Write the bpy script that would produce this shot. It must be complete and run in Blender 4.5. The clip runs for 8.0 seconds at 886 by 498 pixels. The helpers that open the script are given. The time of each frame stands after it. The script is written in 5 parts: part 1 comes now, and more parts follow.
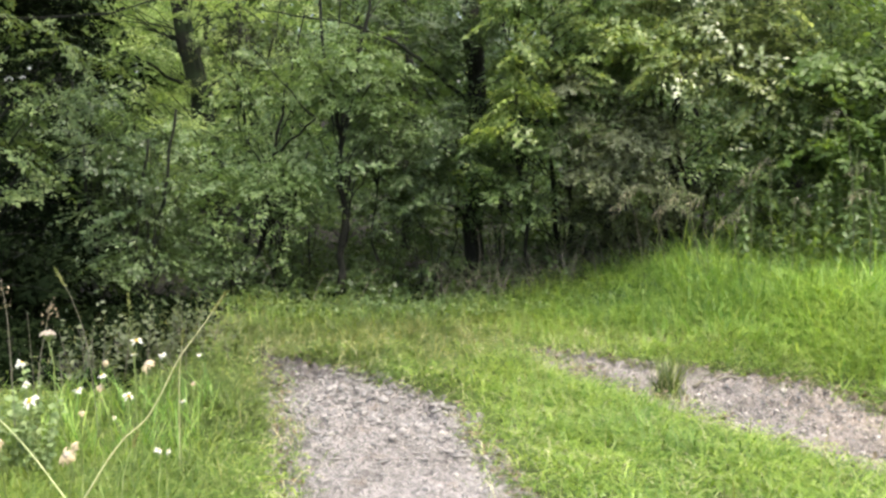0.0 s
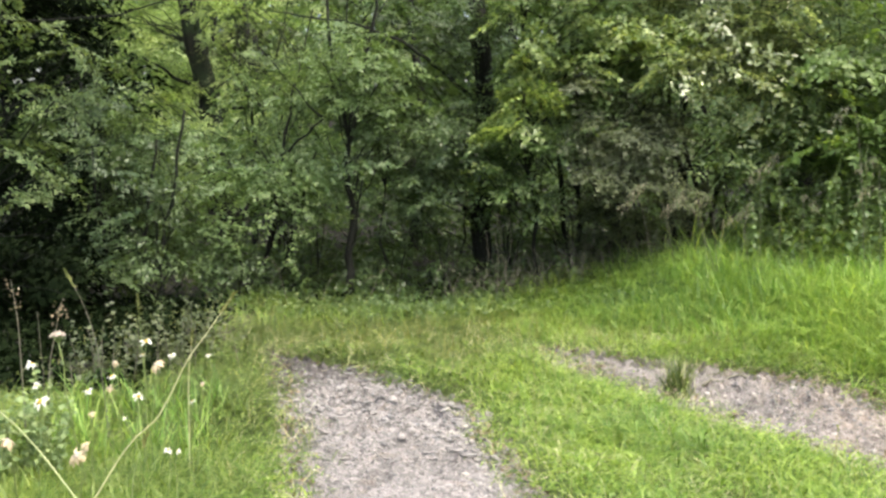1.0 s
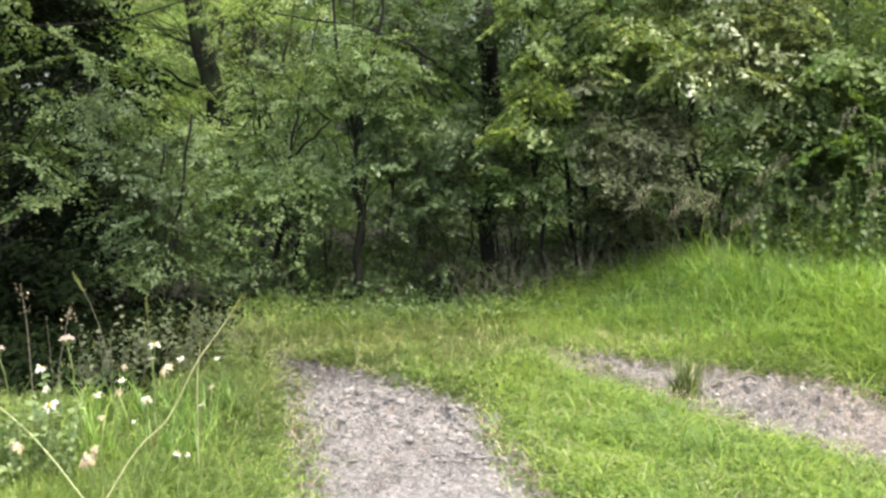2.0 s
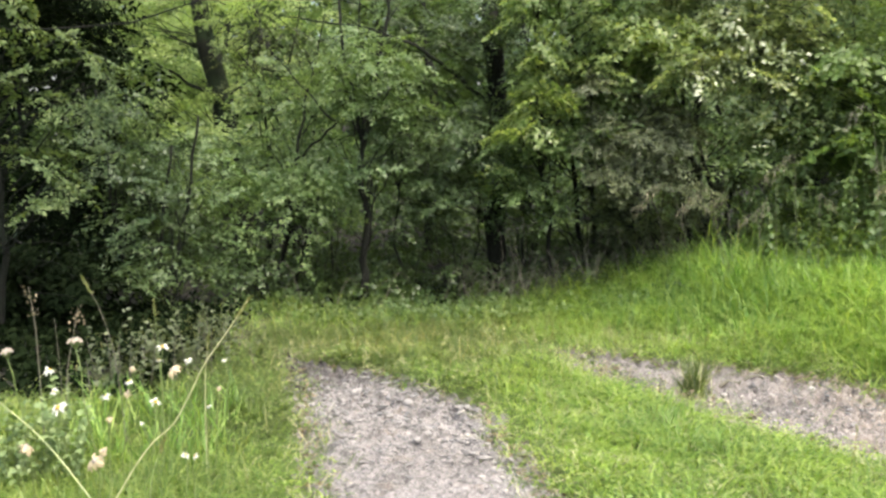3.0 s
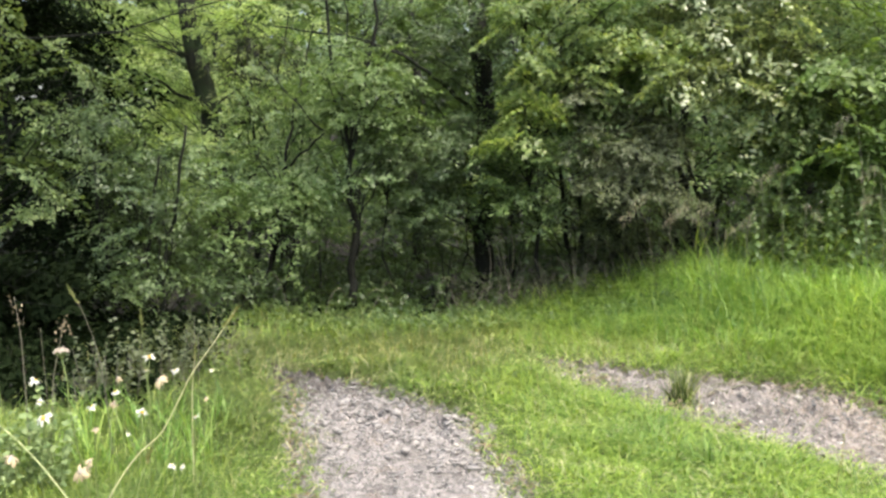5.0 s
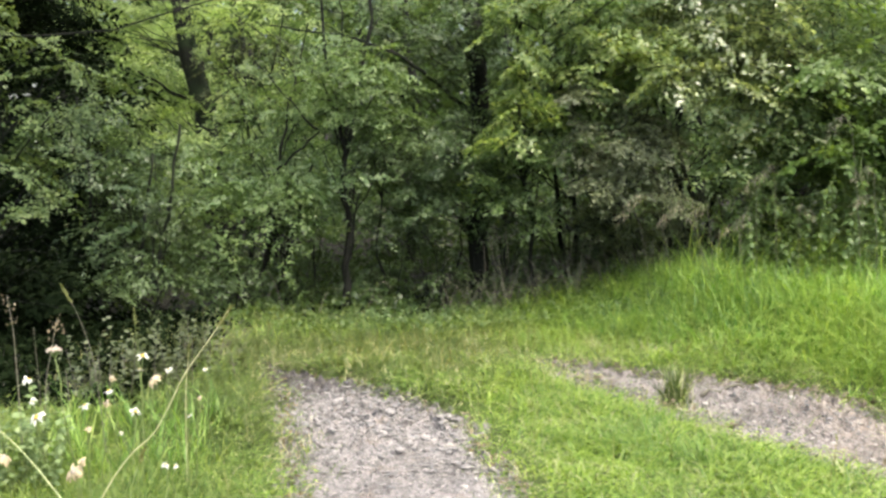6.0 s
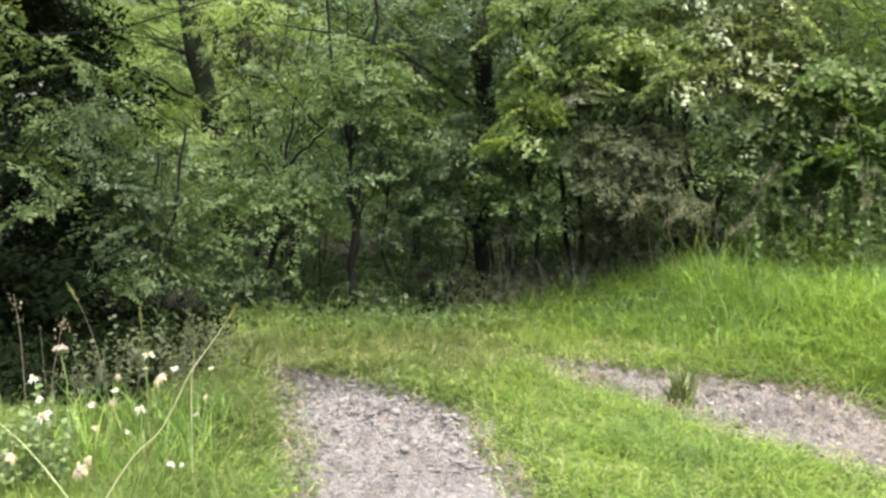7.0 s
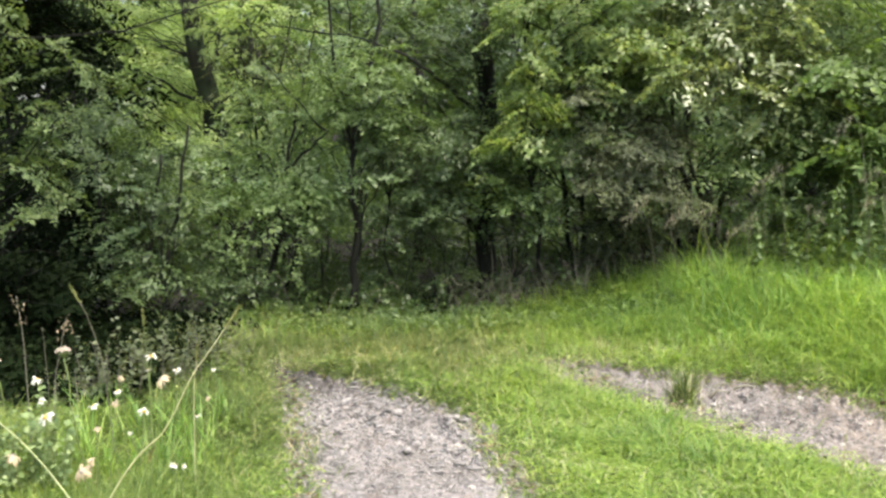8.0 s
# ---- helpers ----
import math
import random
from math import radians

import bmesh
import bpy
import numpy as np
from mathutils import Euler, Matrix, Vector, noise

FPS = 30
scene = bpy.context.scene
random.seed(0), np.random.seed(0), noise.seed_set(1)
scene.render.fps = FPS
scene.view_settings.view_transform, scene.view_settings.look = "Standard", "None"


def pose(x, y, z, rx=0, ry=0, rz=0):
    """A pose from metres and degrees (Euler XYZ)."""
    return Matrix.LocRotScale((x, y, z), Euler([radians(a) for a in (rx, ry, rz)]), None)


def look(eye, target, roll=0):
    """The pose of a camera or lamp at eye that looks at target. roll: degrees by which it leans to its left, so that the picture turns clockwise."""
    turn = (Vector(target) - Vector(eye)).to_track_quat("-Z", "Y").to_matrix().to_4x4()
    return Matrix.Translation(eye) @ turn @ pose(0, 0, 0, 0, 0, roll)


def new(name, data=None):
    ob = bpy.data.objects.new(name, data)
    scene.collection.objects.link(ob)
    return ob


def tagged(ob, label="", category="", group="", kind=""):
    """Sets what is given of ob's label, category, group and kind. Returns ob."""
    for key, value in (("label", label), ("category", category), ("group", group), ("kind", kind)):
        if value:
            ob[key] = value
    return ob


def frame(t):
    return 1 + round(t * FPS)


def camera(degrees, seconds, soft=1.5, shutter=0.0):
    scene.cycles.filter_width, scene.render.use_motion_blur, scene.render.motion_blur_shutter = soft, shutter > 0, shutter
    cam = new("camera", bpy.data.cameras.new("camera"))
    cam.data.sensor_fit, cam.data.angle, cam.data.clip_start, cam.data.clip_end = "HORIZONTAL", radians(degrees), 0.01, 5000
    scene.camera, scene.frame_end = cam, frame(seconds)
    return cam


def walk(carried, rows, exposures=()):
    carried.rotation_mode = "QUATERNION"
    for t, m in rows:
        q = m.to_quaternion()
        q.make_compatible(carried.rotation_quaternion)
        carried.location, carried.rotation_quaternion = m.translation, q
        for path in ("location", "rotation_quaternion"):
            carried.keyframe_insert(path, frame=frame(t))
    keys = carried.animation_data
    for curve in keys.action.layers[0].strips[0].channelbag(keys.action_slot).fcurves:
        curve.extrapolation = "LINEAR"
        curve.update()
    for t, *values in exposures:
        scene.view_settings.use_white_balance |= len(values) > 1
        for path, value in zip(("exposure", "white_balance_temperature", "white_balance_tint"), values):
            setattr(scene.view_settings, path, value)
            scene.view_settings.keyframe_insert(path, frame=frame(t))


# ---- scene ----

# Camera: held by hand on one spot, about 1.3 m over a farm track; it only turns a little.
cam = camera(50.0, 8.0, soft=2.7)
EYE = (0.0, 0.0, 1.3)
ROWS = [  # seconds, yaw, pitch, roll
    (0.0, 0.012, -7.148, 0.013),
    (0.5, 0.184, -7.402, 0.092),
    (1.0, 0.466, -7.180, 0.353),
    (1.5, 0.643, -7.068, 0.498),
    (3.0, 1.256, -6.992, 1.004),
    (3.5, 1.258, -6.749, 1.001),
    (4.0, 1.083, -6.535, 0.921),
    (4.5, 1.001, -6.521, 0.890),
    (5.0, 0.548, -6.426, 0.928),
    (5.2, 0.168, -6.468, 0.842),
    (6.5, 0.326, -6.456, 0.662),
    (7.0, 0.556, -6.495, 0.704),
    (7.5, 0.564, -6.500, 0.683),
    (8.0, 0.678, -6.420, 0.819),
]
EXPOSURE = 1.82
walk(cam, [(t, pose(*EYE, 90 + p, r, y)) for t, y, p, r in ROWS], exposures=[(0.0, EXPOSURE, 6580, 7), (8.0, EXPOSURE, 6580, 7)])

# ---- light: a bright, thinly clouded summer sky ----
SUN_EL, SUN_AZ = 66.0, 142.0   # degrees up; clockwise from straight ahead
world = bpy.data.worlds.new("sky")
scene.world = world
world.use_nodes = True
wn = world.node_tree.nodes
sky = wn.new("ShaderNodeTexSky")
sky.sky_type = "NISHITA"
sky.sun_disc = False
sky.sun_elevation, sky.sun_rotation = radians(SUN_EL), radians(SUN_AZ)
sky.air_density, sky.dust_density, sky.ozone_density = 1.0, 6.0, 0.4
wn["Background"].inputs["Strength"].default_value = 0.15
world.node_tree.links.new(sky.outputs["Color"], wn["Background"].inputs["Color"])
lamp = bpy.data.lights.new("sun", "SUN")
lamp.energy, lamp.angle, lamp.color = 1.45, radians(50), (1.0, 0.95, 0.86)
sun = new("sun", lamp)
sd = Vector((math.sin(radians(SUN_AZ)) * math.cos(radians(SUN_EL)), math.cos(radians(SUN_AZ)) * math.cos(radians(SUN_EL)), math.sin(radians(SUN_EL))))
sun.matrix_world = look(sd * 40, (0, 0, 0))

# ---- materials ----
rng = np.random.default_rng(7)


def material(name):
    m = bpy.data.materials.new(name)
    m.use_nodes = True
    nt = m.node_tree
    return m, nt, nt.nodes["Principled BSDF"], nt.nodes["Material Output"]


def ramp(nt, fac, stops):
    r = nt.nodes.new("ShaderNodeValToRGB")
    e = r.color_ramp.elements
    while len(e) < len(stops):
        e.new(0.5)
    for k, (p, c) in enumerate(stops):
        e[k].position, e[k].color = p, (*c, 1)
    nt.links.new(fac, r.inputs["Fac"])
    return r.outputs["Color"]


def noise_node(nt, scale, detail=4, rough=0.6, distortion=0.0):
    tc = nt.nodes.new("ShaderNodeTexCoord")
    n = nt.nodes.new("ShaderNodeTexNoise")
    n.inputs["Scale"].default_value, n.inputs["Detail"].default_value = scale, detail
    n.inputs["Roughness"].default_value, n.inputs["Distortion"].default_value = rough, distortion
    nt.links.new(tc.outputs["Object"], n.inputs["Vector"])
    return n.outputs["Fac"]


def mix(nt, fac, a, b, mode="MIX"):
    n = nt.nodes.new("ShaderNodeMix")
    n.data_type, n.blend_type = "RGBA", mode
    for sock, val in ((n.inputs[0], fac), (n.inputs[6], a), (n.inputs[7], b)):
        if isinstance(val, (int, float)):
            sock.default_value = val
        elif isinstance(val, tuple):
            sock.default_value = (*val, 1)
        else:
            nt.links.new(val, sock)
    return n.outputs[2]


def bump(nt, bs, fac, strength, dist):
    b = nt.nodes.new("ShaderNodeBump")
    b.inputs["Strength"].default_value, b.inputs["Distance"].default_value = strength, dist
    nt.links.new(fac, b.inputs["Height"])
    nt.links.new(b.outputs["Normal"], bs.inputs["Normal"])


def leaf_mat(name, dark, mid, light, rough=0.45, through_light=0.35, patch=1.2, spec=0.5, glow_tint=(1.25, 1.2, 0.6), even=0.0):
    """Leaves or blades: each island a tint of its own, larger patches over the plant, light through the blade. even: how alike the leaves are."""
    dark = tuple(d + (m - d) * even for d, m in zip(dark, mid))
    light = tuple(c + (m - c) * even for c, m in zip(light, mid))
    m, nt, bs, out = material(name)
    geo = nt.nodes.new("ShaderNodeNewGeometry")
    own = ramp(nt, geo.outputs["Random Per Island"], [(0.0, dark), (0.5, mid), (0.93, light), (1.0, tuple(min(1, c * 1.15) for c in light))])
    big = noise_node(nt, patch, 3)
    tint = ramp(nt, big, [(0.3, (0.72, 0.78, 0.8)), (0.7, (1.15, 1.1, 0.9))])
    col = mix(nt, 1.0, own, tint, "MULTIPLY")
    nt.links.new(col, bs.inputs["Base Color"])
    bs.inputs["Roughness"].default_value = rough
    bs.inputs["Specular IOR Level"].default_value = spec
    tr = nt.nodes.new("ShaderNodeBsdfTranslucent")
    glow = mix(nt, 1.0, col, glow_tint, "MULTIPLY")
    nt.links.new(glow, tr.inputs["Color"])
    ms = nt.nodes.new("ShaderNodeMixShader")
    ms.inputs[0].default_value = through_light
    nt.links.new(bs.outputs[0], ms.inputs[1])
    nt.links.new(tr.outputs[0], ms.inputs[2])
    nt.links.new(ms.outputs[0], out.inputs["Surface"])
    return m


def plain(name, a, b, scale, rough=0.8, bump_s=0.0, bump_scale=60, dist=0.004, own=False):
    m, nt, bs, out = material(name)
    col = ramp(nt, noise_node(nt, scale, 5), [(0.3, a), (0.7, b)])
    if own:
        info = nt.nodes.new("ShaderNodeObjectInfo")
        geo = nt.nodes.new("ShaderNodeNewGeometry")
        add = nt.nodes.new("ShaderNodeMath")
        add.operation = "ADD"
        nt.links.new(info.outputs["Random"], add.inputs[0])
        nt.links.new(geo.outputs["Random Per Island"], add.inputs[1])
        half = nt.nodes.new("ShaderNodeMath")
        half.operation = "MULTIPLY"
        half.inputs[1].default_value = 0.5
        nt.links.new(add.outputs[0], half.inputs[0])
        col = mix(nt, 1.0, col, ramp(nt, half.outputs[0], [(0.1, (0.6, 0.6, 0.62)), (0.55, (1.0, 0.98, 0.95)), (0.9, (1.3, 1.27, 1.22))]), "MULTIPLY")
    nt.links.new(col, bs.inputs["Base Color"])
    bs.inputs["Roughness"].default_value = rough
    if bump_s:
        bump(nt, bs, noise_node(nt, bump_scale, 6, 0.7), bump_s, dist)
    return m


def gravel_mat(name="gravel", warm=0.0, far_dark=(4.95, 5.45)):
    """Grey gravel; warm: how much reddish dust lies on it; the last pair: where its far end turns darker."""
    m, nt, bs, out = material(name)
    base = ramp(nt, noise_node(nt, 2.2, 6, 0.65), [(0.3, (0.13, 0.122, 0.117)), (0.5, (0.195, 0.186, 0.183)), (0.72, (0.25, 0.242, 0.24))])
    tc = nt.nodes.new("ShaderNodeTexCoord")
    vo = nt.nodes.new("ShaderNodeTexVoronoi")
    vo.inputs["Scale"].default_value = 95
    nt.links.new(tc.outputs["Object"], vo.inputs["Vector"])
    grit = ramp(nt, vo.outputs["Color"], [(0.12, (0.6, 0.59, 0.58)), (0.5, (1.0, 0.99, 0.98)), (0.95, (1.3, 1.3, 1.3))])
    col = mix(nt, 0.75, base, grit, "MULTIPLY")
    vc = nt.nodes.new("ShaderNodeTexVoronoi")
    vc.inputs["Scale"].default_value, vc.inputs["Randomness"].default_value = 42, 1.0
    nt.links.new(tc.outputs["Object"], vc.inputs["Vector"])
    col = mix(nt, 0.8, col, ramp(nt, vc.outputs["Color"], [(0.12, (0.5, 0.48, 0.47)), (0.4, (1.0, 0.98, 0.97)), (0.9, (1.22, 1.2, 1.18))]), "MULTIPLY")
    col = mix(nt, ramp(nt, noise_node(nt, 7, 4), [(0.55, (0, 0, 0)), (0.75, (0.6, 0.6, 0.6))]), col, (0.19, 0.15, 0.12))
    # darker gravel at the far end of the rut
    sep = nt.nodes.new("ShaderNodeSeparateXYZ")
    nt.links.new(tc.outputs["Object"], sep.inputs[0])
    end = nt.nodes.new("ShaderNodeMath")
    end.operation = "MULTIPLY_ADD"
    end.inputs[1].default_value = 0.35
    nt.links.new(noise_node(nt, 3.5, 5, 0.7), end.inputs[0])
    nt.links.new(sep.outputs["Y"], end.inputs[2])
    rng_map = nt.nodes.new("ShaderNodeMapRange")
    rng_map.inputs["From Min"].default_value, rng_map.inputs["From Max"].default_value = far_dark
    nt.links.new(end.outputs[0], rng_map.inputs["Value"])
    col = mix(nt, rng_map.outputs["Result"], col, mix(nt, 1.0, col, (0.36, 0.35, 0.36), "MULTIPLY"))
    if warm:
        bare = nt.nodes.new("ShaderNodeMapRange")   # trodden reddish earth at the near end
        bare.inputs["From Min"].default_value, bare.inputs["From Max"].default_value, bare.inputs["To Min"].default_value = 1.5, 2.2, warm
        nt.links.new(sep.outputs["X"], bare.inputs["Value"])
        col = mix(nt, bare.outputs["Result"], col, mix(nt, 1.0, col, (1.1, 0.98, 0.84), "MULTIPLY"))
    nt.links.new(col, bs.inputs["Base Color"])
    bs.inputs["Roughness"].default_value = 0.9
    ad = nt.nodes.new("ShaderNodeMath")
    ad.operation = "ADD"
    nt.links.new(vo.outputs["Distance"], ad.inputs[0])
    nt.links.new(noise_node(nt, 30, 6, 0.7), ad.inputs[1])
    bump(nt, bs, ad.outputs[0], 0.9, 0.016)
    return m


def bark_mat(name, a, b, moss):
    m, nt, bs, out = material(name)
    col = ramp(nt, noise_node(nt, 22, 6, 0.7, 1.0), [(0.3, a), (0.7, b)])
    col = mix(nt, ramp(nt, noise_node(nt, 3.0, 4), [(0.48, (0, 0, 0)), (0.68, (0.8, 0.8, 0.8))]), col, moss)
    nt.links.new(col, bs.inputs["Base Color"])
    bs.inputs["Roughness"].default_value = 0.9
    bs.inputs["Specular IOR Level"].default_value = 0.2
    bump(nt, bs, noise_node(nt, 45, 6, 0.75, 1.5), 0.8, 0.01)
    return m


SOIL = plain("soil", (0.036, 0.046, 0.014), (0.085, 0.115, 0.03), 3, 0.95, 0.6, 40, 0.02)
# Leaf mould, with the shade under the trees put into its colour
SHADED_HUMUS = plain("shaded_humus", (0.008, 0.0075, 0.005), (0.02, 0.0185, 0.012), 9, 0.95, 0.8, 50, 0.02)
GRAVEL = gravel_mat("gravel", 0.0)
GRAVEL_RED = gravel_mat("gravel_dusty", 0.2, (5.6, 5.95))
STONE = plain("stone", (0.15, 0.143, 0.139), (0.26, 0.253, 0.25), 14, 0.85, 0.4, 80, 0.004, own=True)
STONE_PALE = plain("pale_stone", (0.23, 0.22, 0.205), (0.36, 0.345, 0.325), 14, 0.8, 0.4, 80, 0.004, own=True)
# Both barks are near black: the shade on the trunks is in the colour.
BARK = bark_mat("bark_shade_dark", (0.007, 0.0072, 0.0056), (0.016, 0.0165, 0.0125), (0.014, 0.021, 0.011))
BARK_GREY = bark_mat("bark_shade_grey", (0.007, 0.0075, 0.0055), (0.019, 0.020, 0.014), (0.020, 0.034, 0.013))
STRAW = plain("dry_straw", (0.33, 0.33, 0.155), (0.5, 0.49, 0.28), 30, 0.7)
DEAD = plain("dead_stalk", (0.075, 0.068, 0.048), (0.15, 0.14, 0.105), 25, 0.8)
STEM = plain("green_stem", (0.08, 0.12, 0.03), (0.16, 0.20, 0.06), 25, 0.6)
PETAL = leaf_mat("white_petal", (0.44, 0.45, 0.45), (0.50, 0.51, 0.51), (0.56, 0.56, 0.57), 0.6, 0.2, 1.2, 0.3, (1.0, 1.0, 0.95))
PETAL_OLD = leaf_mat("faded_petal", (0.30, 0.22, 0.14), (0.43, 0.345, 0.24), (0.55, 0.48, 0.37), 0.65, 0.15, 20.0, 0.3, (1.0, 0.95, 0.8))
DISC = plain("flower_disc", (0.30, 0.19, 0.03), (0.45, 0.32, 0.05), 120, 0.8)
UMBEL = plain("umbel", (0.17, 0.14, 0.11), (0.36, 0.31, 0.26), 90, 0.85)
LITTER = leaf_mat("leaf_litter", (0.075, 0.056, 0.035), (0.13, 0.1, 0.066), (0.21, 0.17, 0.12), 0.8, 0.1)
G_SHORT = leaf_mat("grass_short", (0.075, 0.143, 0.024), (0.162, 0.270, 0.047), (0.30, 0.405, 0.097), 0.5, 0.42, 1.6)
# Darker grass: olive at the verges, and tree shade put into colour
G_DULL_SHADED = leaf_mat("grass_dull_shaded", (0.034, 0.063, 0.012), (0.071, 0.116, 0.0225), (0.142, 0.186, 0.047), 0.5, 0.42, 1.2)
G_TALL = leaf_mat("grass_tall", (0.086, 0.184, 0.039), (0.198, 0.352, 0.076), (0.35, 0.48, 0.145), 0.42, 0.45, 1.0)
G_COOL = leaf_mat("grass_cool", (0.075, 0.158, 0.045), (0.165, 0.29, 0.09), (0.29, 0.41, 0.16), 0.42, 0.45, 1.0)
G_LONG = leaf_mat("grass_long", (0.12, 0.20, 0.04), (0.22, 0.34, 0.075), (0.36, 0.45, 0.14), 0.4, 0.45, 1.0)
G_MEADOW = leaf_mat("grass_meadow", (0.064, 0.12, 0.022), (0.142, 0.225, 0.042), (0.295, 0.355, 0.11), 0.5, 0.42, 1.4)
G_TUFT = leaf_mat("grass_tuft", (0.034, 0.056, 0.014), (0.076, 0.115, 0.028), (0.17, 0.21, 0.066), 0.5, 0.35, 1.4)
PLUME = leaf_mat("pale_plume", (0.13, 0.12, 0.085), (0.21, 0.195, 0.145), (0.33, 0.31, 0.25), 0.7, 0.3)
G_SEED = leaf_mat("grass_seed", (0.10, 0.115, 0.035), (0.165, 0.18, 0.06), (0.25, 0.25, 0.105), 0.7, 0.3)
CLOVER = leaf_mat("clover", (0.085, 0.155, 0.03), (0.16, 0.255, 0.052), (0.29, 0.37, 0.12), 0.5, 0.4, 2.0)
HERB = leaf_mat("pale_herb", (0.095, 0.15, 0.055), (0.175, 0.245, 0.1), (0.28, 0.35, 0.17), 0.55, 0.3)
L_HAZEL = leaf_mat("leaf_hazel", (0.034, 0.062, 0.021), (0.06, 0.10, 0.033), (0.115, 0.165, 0.06), 0.42, 0.4, even=0.45)
L_BROAD = leaf_mat("leaf_broad", (0.046, 0.078, 0.028), (0.084, 0.126, 0.047), (0.15, 0.195, 0.083), 0.55, 0.4, 1.2, 0.3, even=0.2)
# L_GREEN at little over half: shade put into the leaf colour
L_SHADE = leaf_mat("leaf_shade_green", (0.041, 0.073, 0.03), (0.072, 0.115, 0.047), (0.117, 0.167, 0.074), 0.42, 0.45, even=0.4)
L_GREEN = leaf_mat("leaf_green", (0.076, 0.127, 0.052), (0.127, 0.195, 0.08), (0.198, 0.27, 0.122), 0.42, 0.52, glow_tint=(1.2, 1.2, 0.68), even=0.4)
# About twice L_GREEN: sunlight on the far leaves, put into the colour
L_SUNNY = leaf_mat("leaf_sunlit", (0.18, 0.26, 0.095), (0.29, 0.385, 0.15), (0.41, 0.5, 0.225), 0.4, 0.58, glow_tint=(1.05, 1.12, 0.72), even=0.4)
# Yellower and paler: the sunlit edge of the upright bush, as leaf colour
L_RIM = leaf_mat("leaf_lit_rim", (0.096, 0.158, 0.05), (0.168, 0.24, 0.084), (0.28, 0.345, 0.142), 0.38, 0.55, 1.2, 0.6, even=0.1)
L_BRIGHT = leaf_mat("leaf_bright", (0.094, 0.158, 0.058), (0.152, 0.23, 0.094), (0.245, 0.325, 0.152), 0.4, 0.5, 1.2, 0.55, glow_tint=(1.2, 1.2, 0.68), even=0.25)
L_WILLOW = leaf_mat("leaf_willow", (0.118, 0.166, 0.083), (0.195, 0.25, 0.132), (0.305, 0.36, 0.215), 0.25, 0.5, 1.2, 1.0, even=0.3)
L_FERN = leaf_mat("leaf_nettle", (0.066, 0.118, 0.041), (0.116, 0.18, 0.065), (0.185, 0.245, 0.102), 0.45, 0.55, even=0.25)
L_FRESH = leaf_mat("leaf_fresh", (0.084, 0.143, 0.058), (0.144, 0.218, 0.089), (0.215, 0.287, 0.133), 0.42, 0.52, glow_tint=(1.2, 1.2, 0.68), even=0.4)
L_MAPLE = leaf_mat("leaf_maple", (0.054, 0.1, 0.025), (0.094, 0.158, 0.04), (0.148, 0.216, 0.064), 0.45, 0.5, even=0.3)
L_FAR = leaf_mat("leaf_far", (0.05, 0.085, 0.03), (0.085, 0.13, 0.045), (0.135, 0.185, 0.07), 0.5, 0.48, 0.5, glow_tint=(1.1, 1.15, 0.75), even=0.4)
L_DULL = leaf_mat("leaf_dull", (0.05, 0.067, 0.034), (0.082, 0.103, 0.053), (0.13, 0.153, 0.086), 0.55, 0.45, even=0.35)
# Near black: the deep shade under the wood is put into this colour.
L_DARK = leaf_mat("leaf_deep_shade", (0.004, 0.007, 0.0035), (0.0075, 0.0125, 0.0055), (0.015, 0.023, 0.010), 0.9, 0.1, 1.2, 0.02, even=0.45)


# ---- mesh helpers ----
def link_mesh(name, verts, tris, mat, parent=None, label="", smooth=False):
    """One mesh object from arrays of vertices and triangles."""
    verts, tris = np.asarray(verts, np.float32), np.asarray(tris, np.int32)
    me = bpy.data.meshes.new(name)
    me.vertices.add(len(verts))
    me.vertices.foreach_set("co", verts.ravel())
    me.loops.add(tris.size)
    me.loops.foreach_set("vertex_index", tris.ravel())
    me.polygons.add(len(tris))
    me.polygons.foreach_set("loop_start", np.arange(0, tris.size, 3, dtype=np.int32))
    me.polygons.foreach_set("loop_total", np.full(len(tris), 3, np.int32))
    if smooth:
        me.polygons.foreach_set("use_smooth", np.ones(len(tris), bool))
    me.update(calc_edges=True)
    me.materials.append(mat)
    ob = new(name, me)
    ob.parent = parent
    if label:
        ob["label"] = label
    return ob


def join(pieces):
    """Several (verts, tris) as one."""
    vs, ts, n = [], [], 0
    for v, t in pieces:
        vs.append(v)
        ts.append(np.asarray(t) + n)
        n += len(v)
    return np.concatenate(vs), np.concatenate(ts)


def unit(a):
    return a / np.maximum(np.linalg.norm(a, axis=-1, keepdims=True), 1e-9)


def tube(path, radii, sides=6):
    """A tapering tube along a path, closed at the tip."""
    path, radii = np.asarray(path, float), np.asarray(radii, float)
    n = len(path)
    tang = unit(np.gradient(path, axis=0))
    ref = np.where(np.abs(tang[:, 2:3]) > 0.9, np.array([[1.0, 0, 0]]), np.array([[0, 0, 1.0]]))
    a = unit(np.cross(tang, ref))
    b = np.cross(tang, a)
    ang = np.arange(sides) / sides * 2 * np.pi
    ring = path[:, None] + radii[:, None, None] * (np.cos(ang)[None, :, None] * a[:, None] + np.sin(ang)[None, :, None] * b[:, None])
    v = np.concatenate([ring.reshape(-1, 3), path[-1:]])
    i, j = np.meshgrid(np.arange(n - 1), np.arange(sides), indexing="ij")
    k = (j + 1) % sides
    t = np.concatenate([np.stack([i * sides + j, i * sides + k, (i + 1) * sides + k], -1).reshape(-1, 3),
                        np.stack([i * sides + j, (i + 1) * sides + k, (i + 1) * sides + j], -1).reshape(-1, 3)])
    j = np.arange(sides)
    cap = np.stack([(n - 1) * sides + j, (n - 1) * sides + (j + 1) % sides, np.full(sides, n * sides)], -1)
    return v, np.concatenate([t, cap])


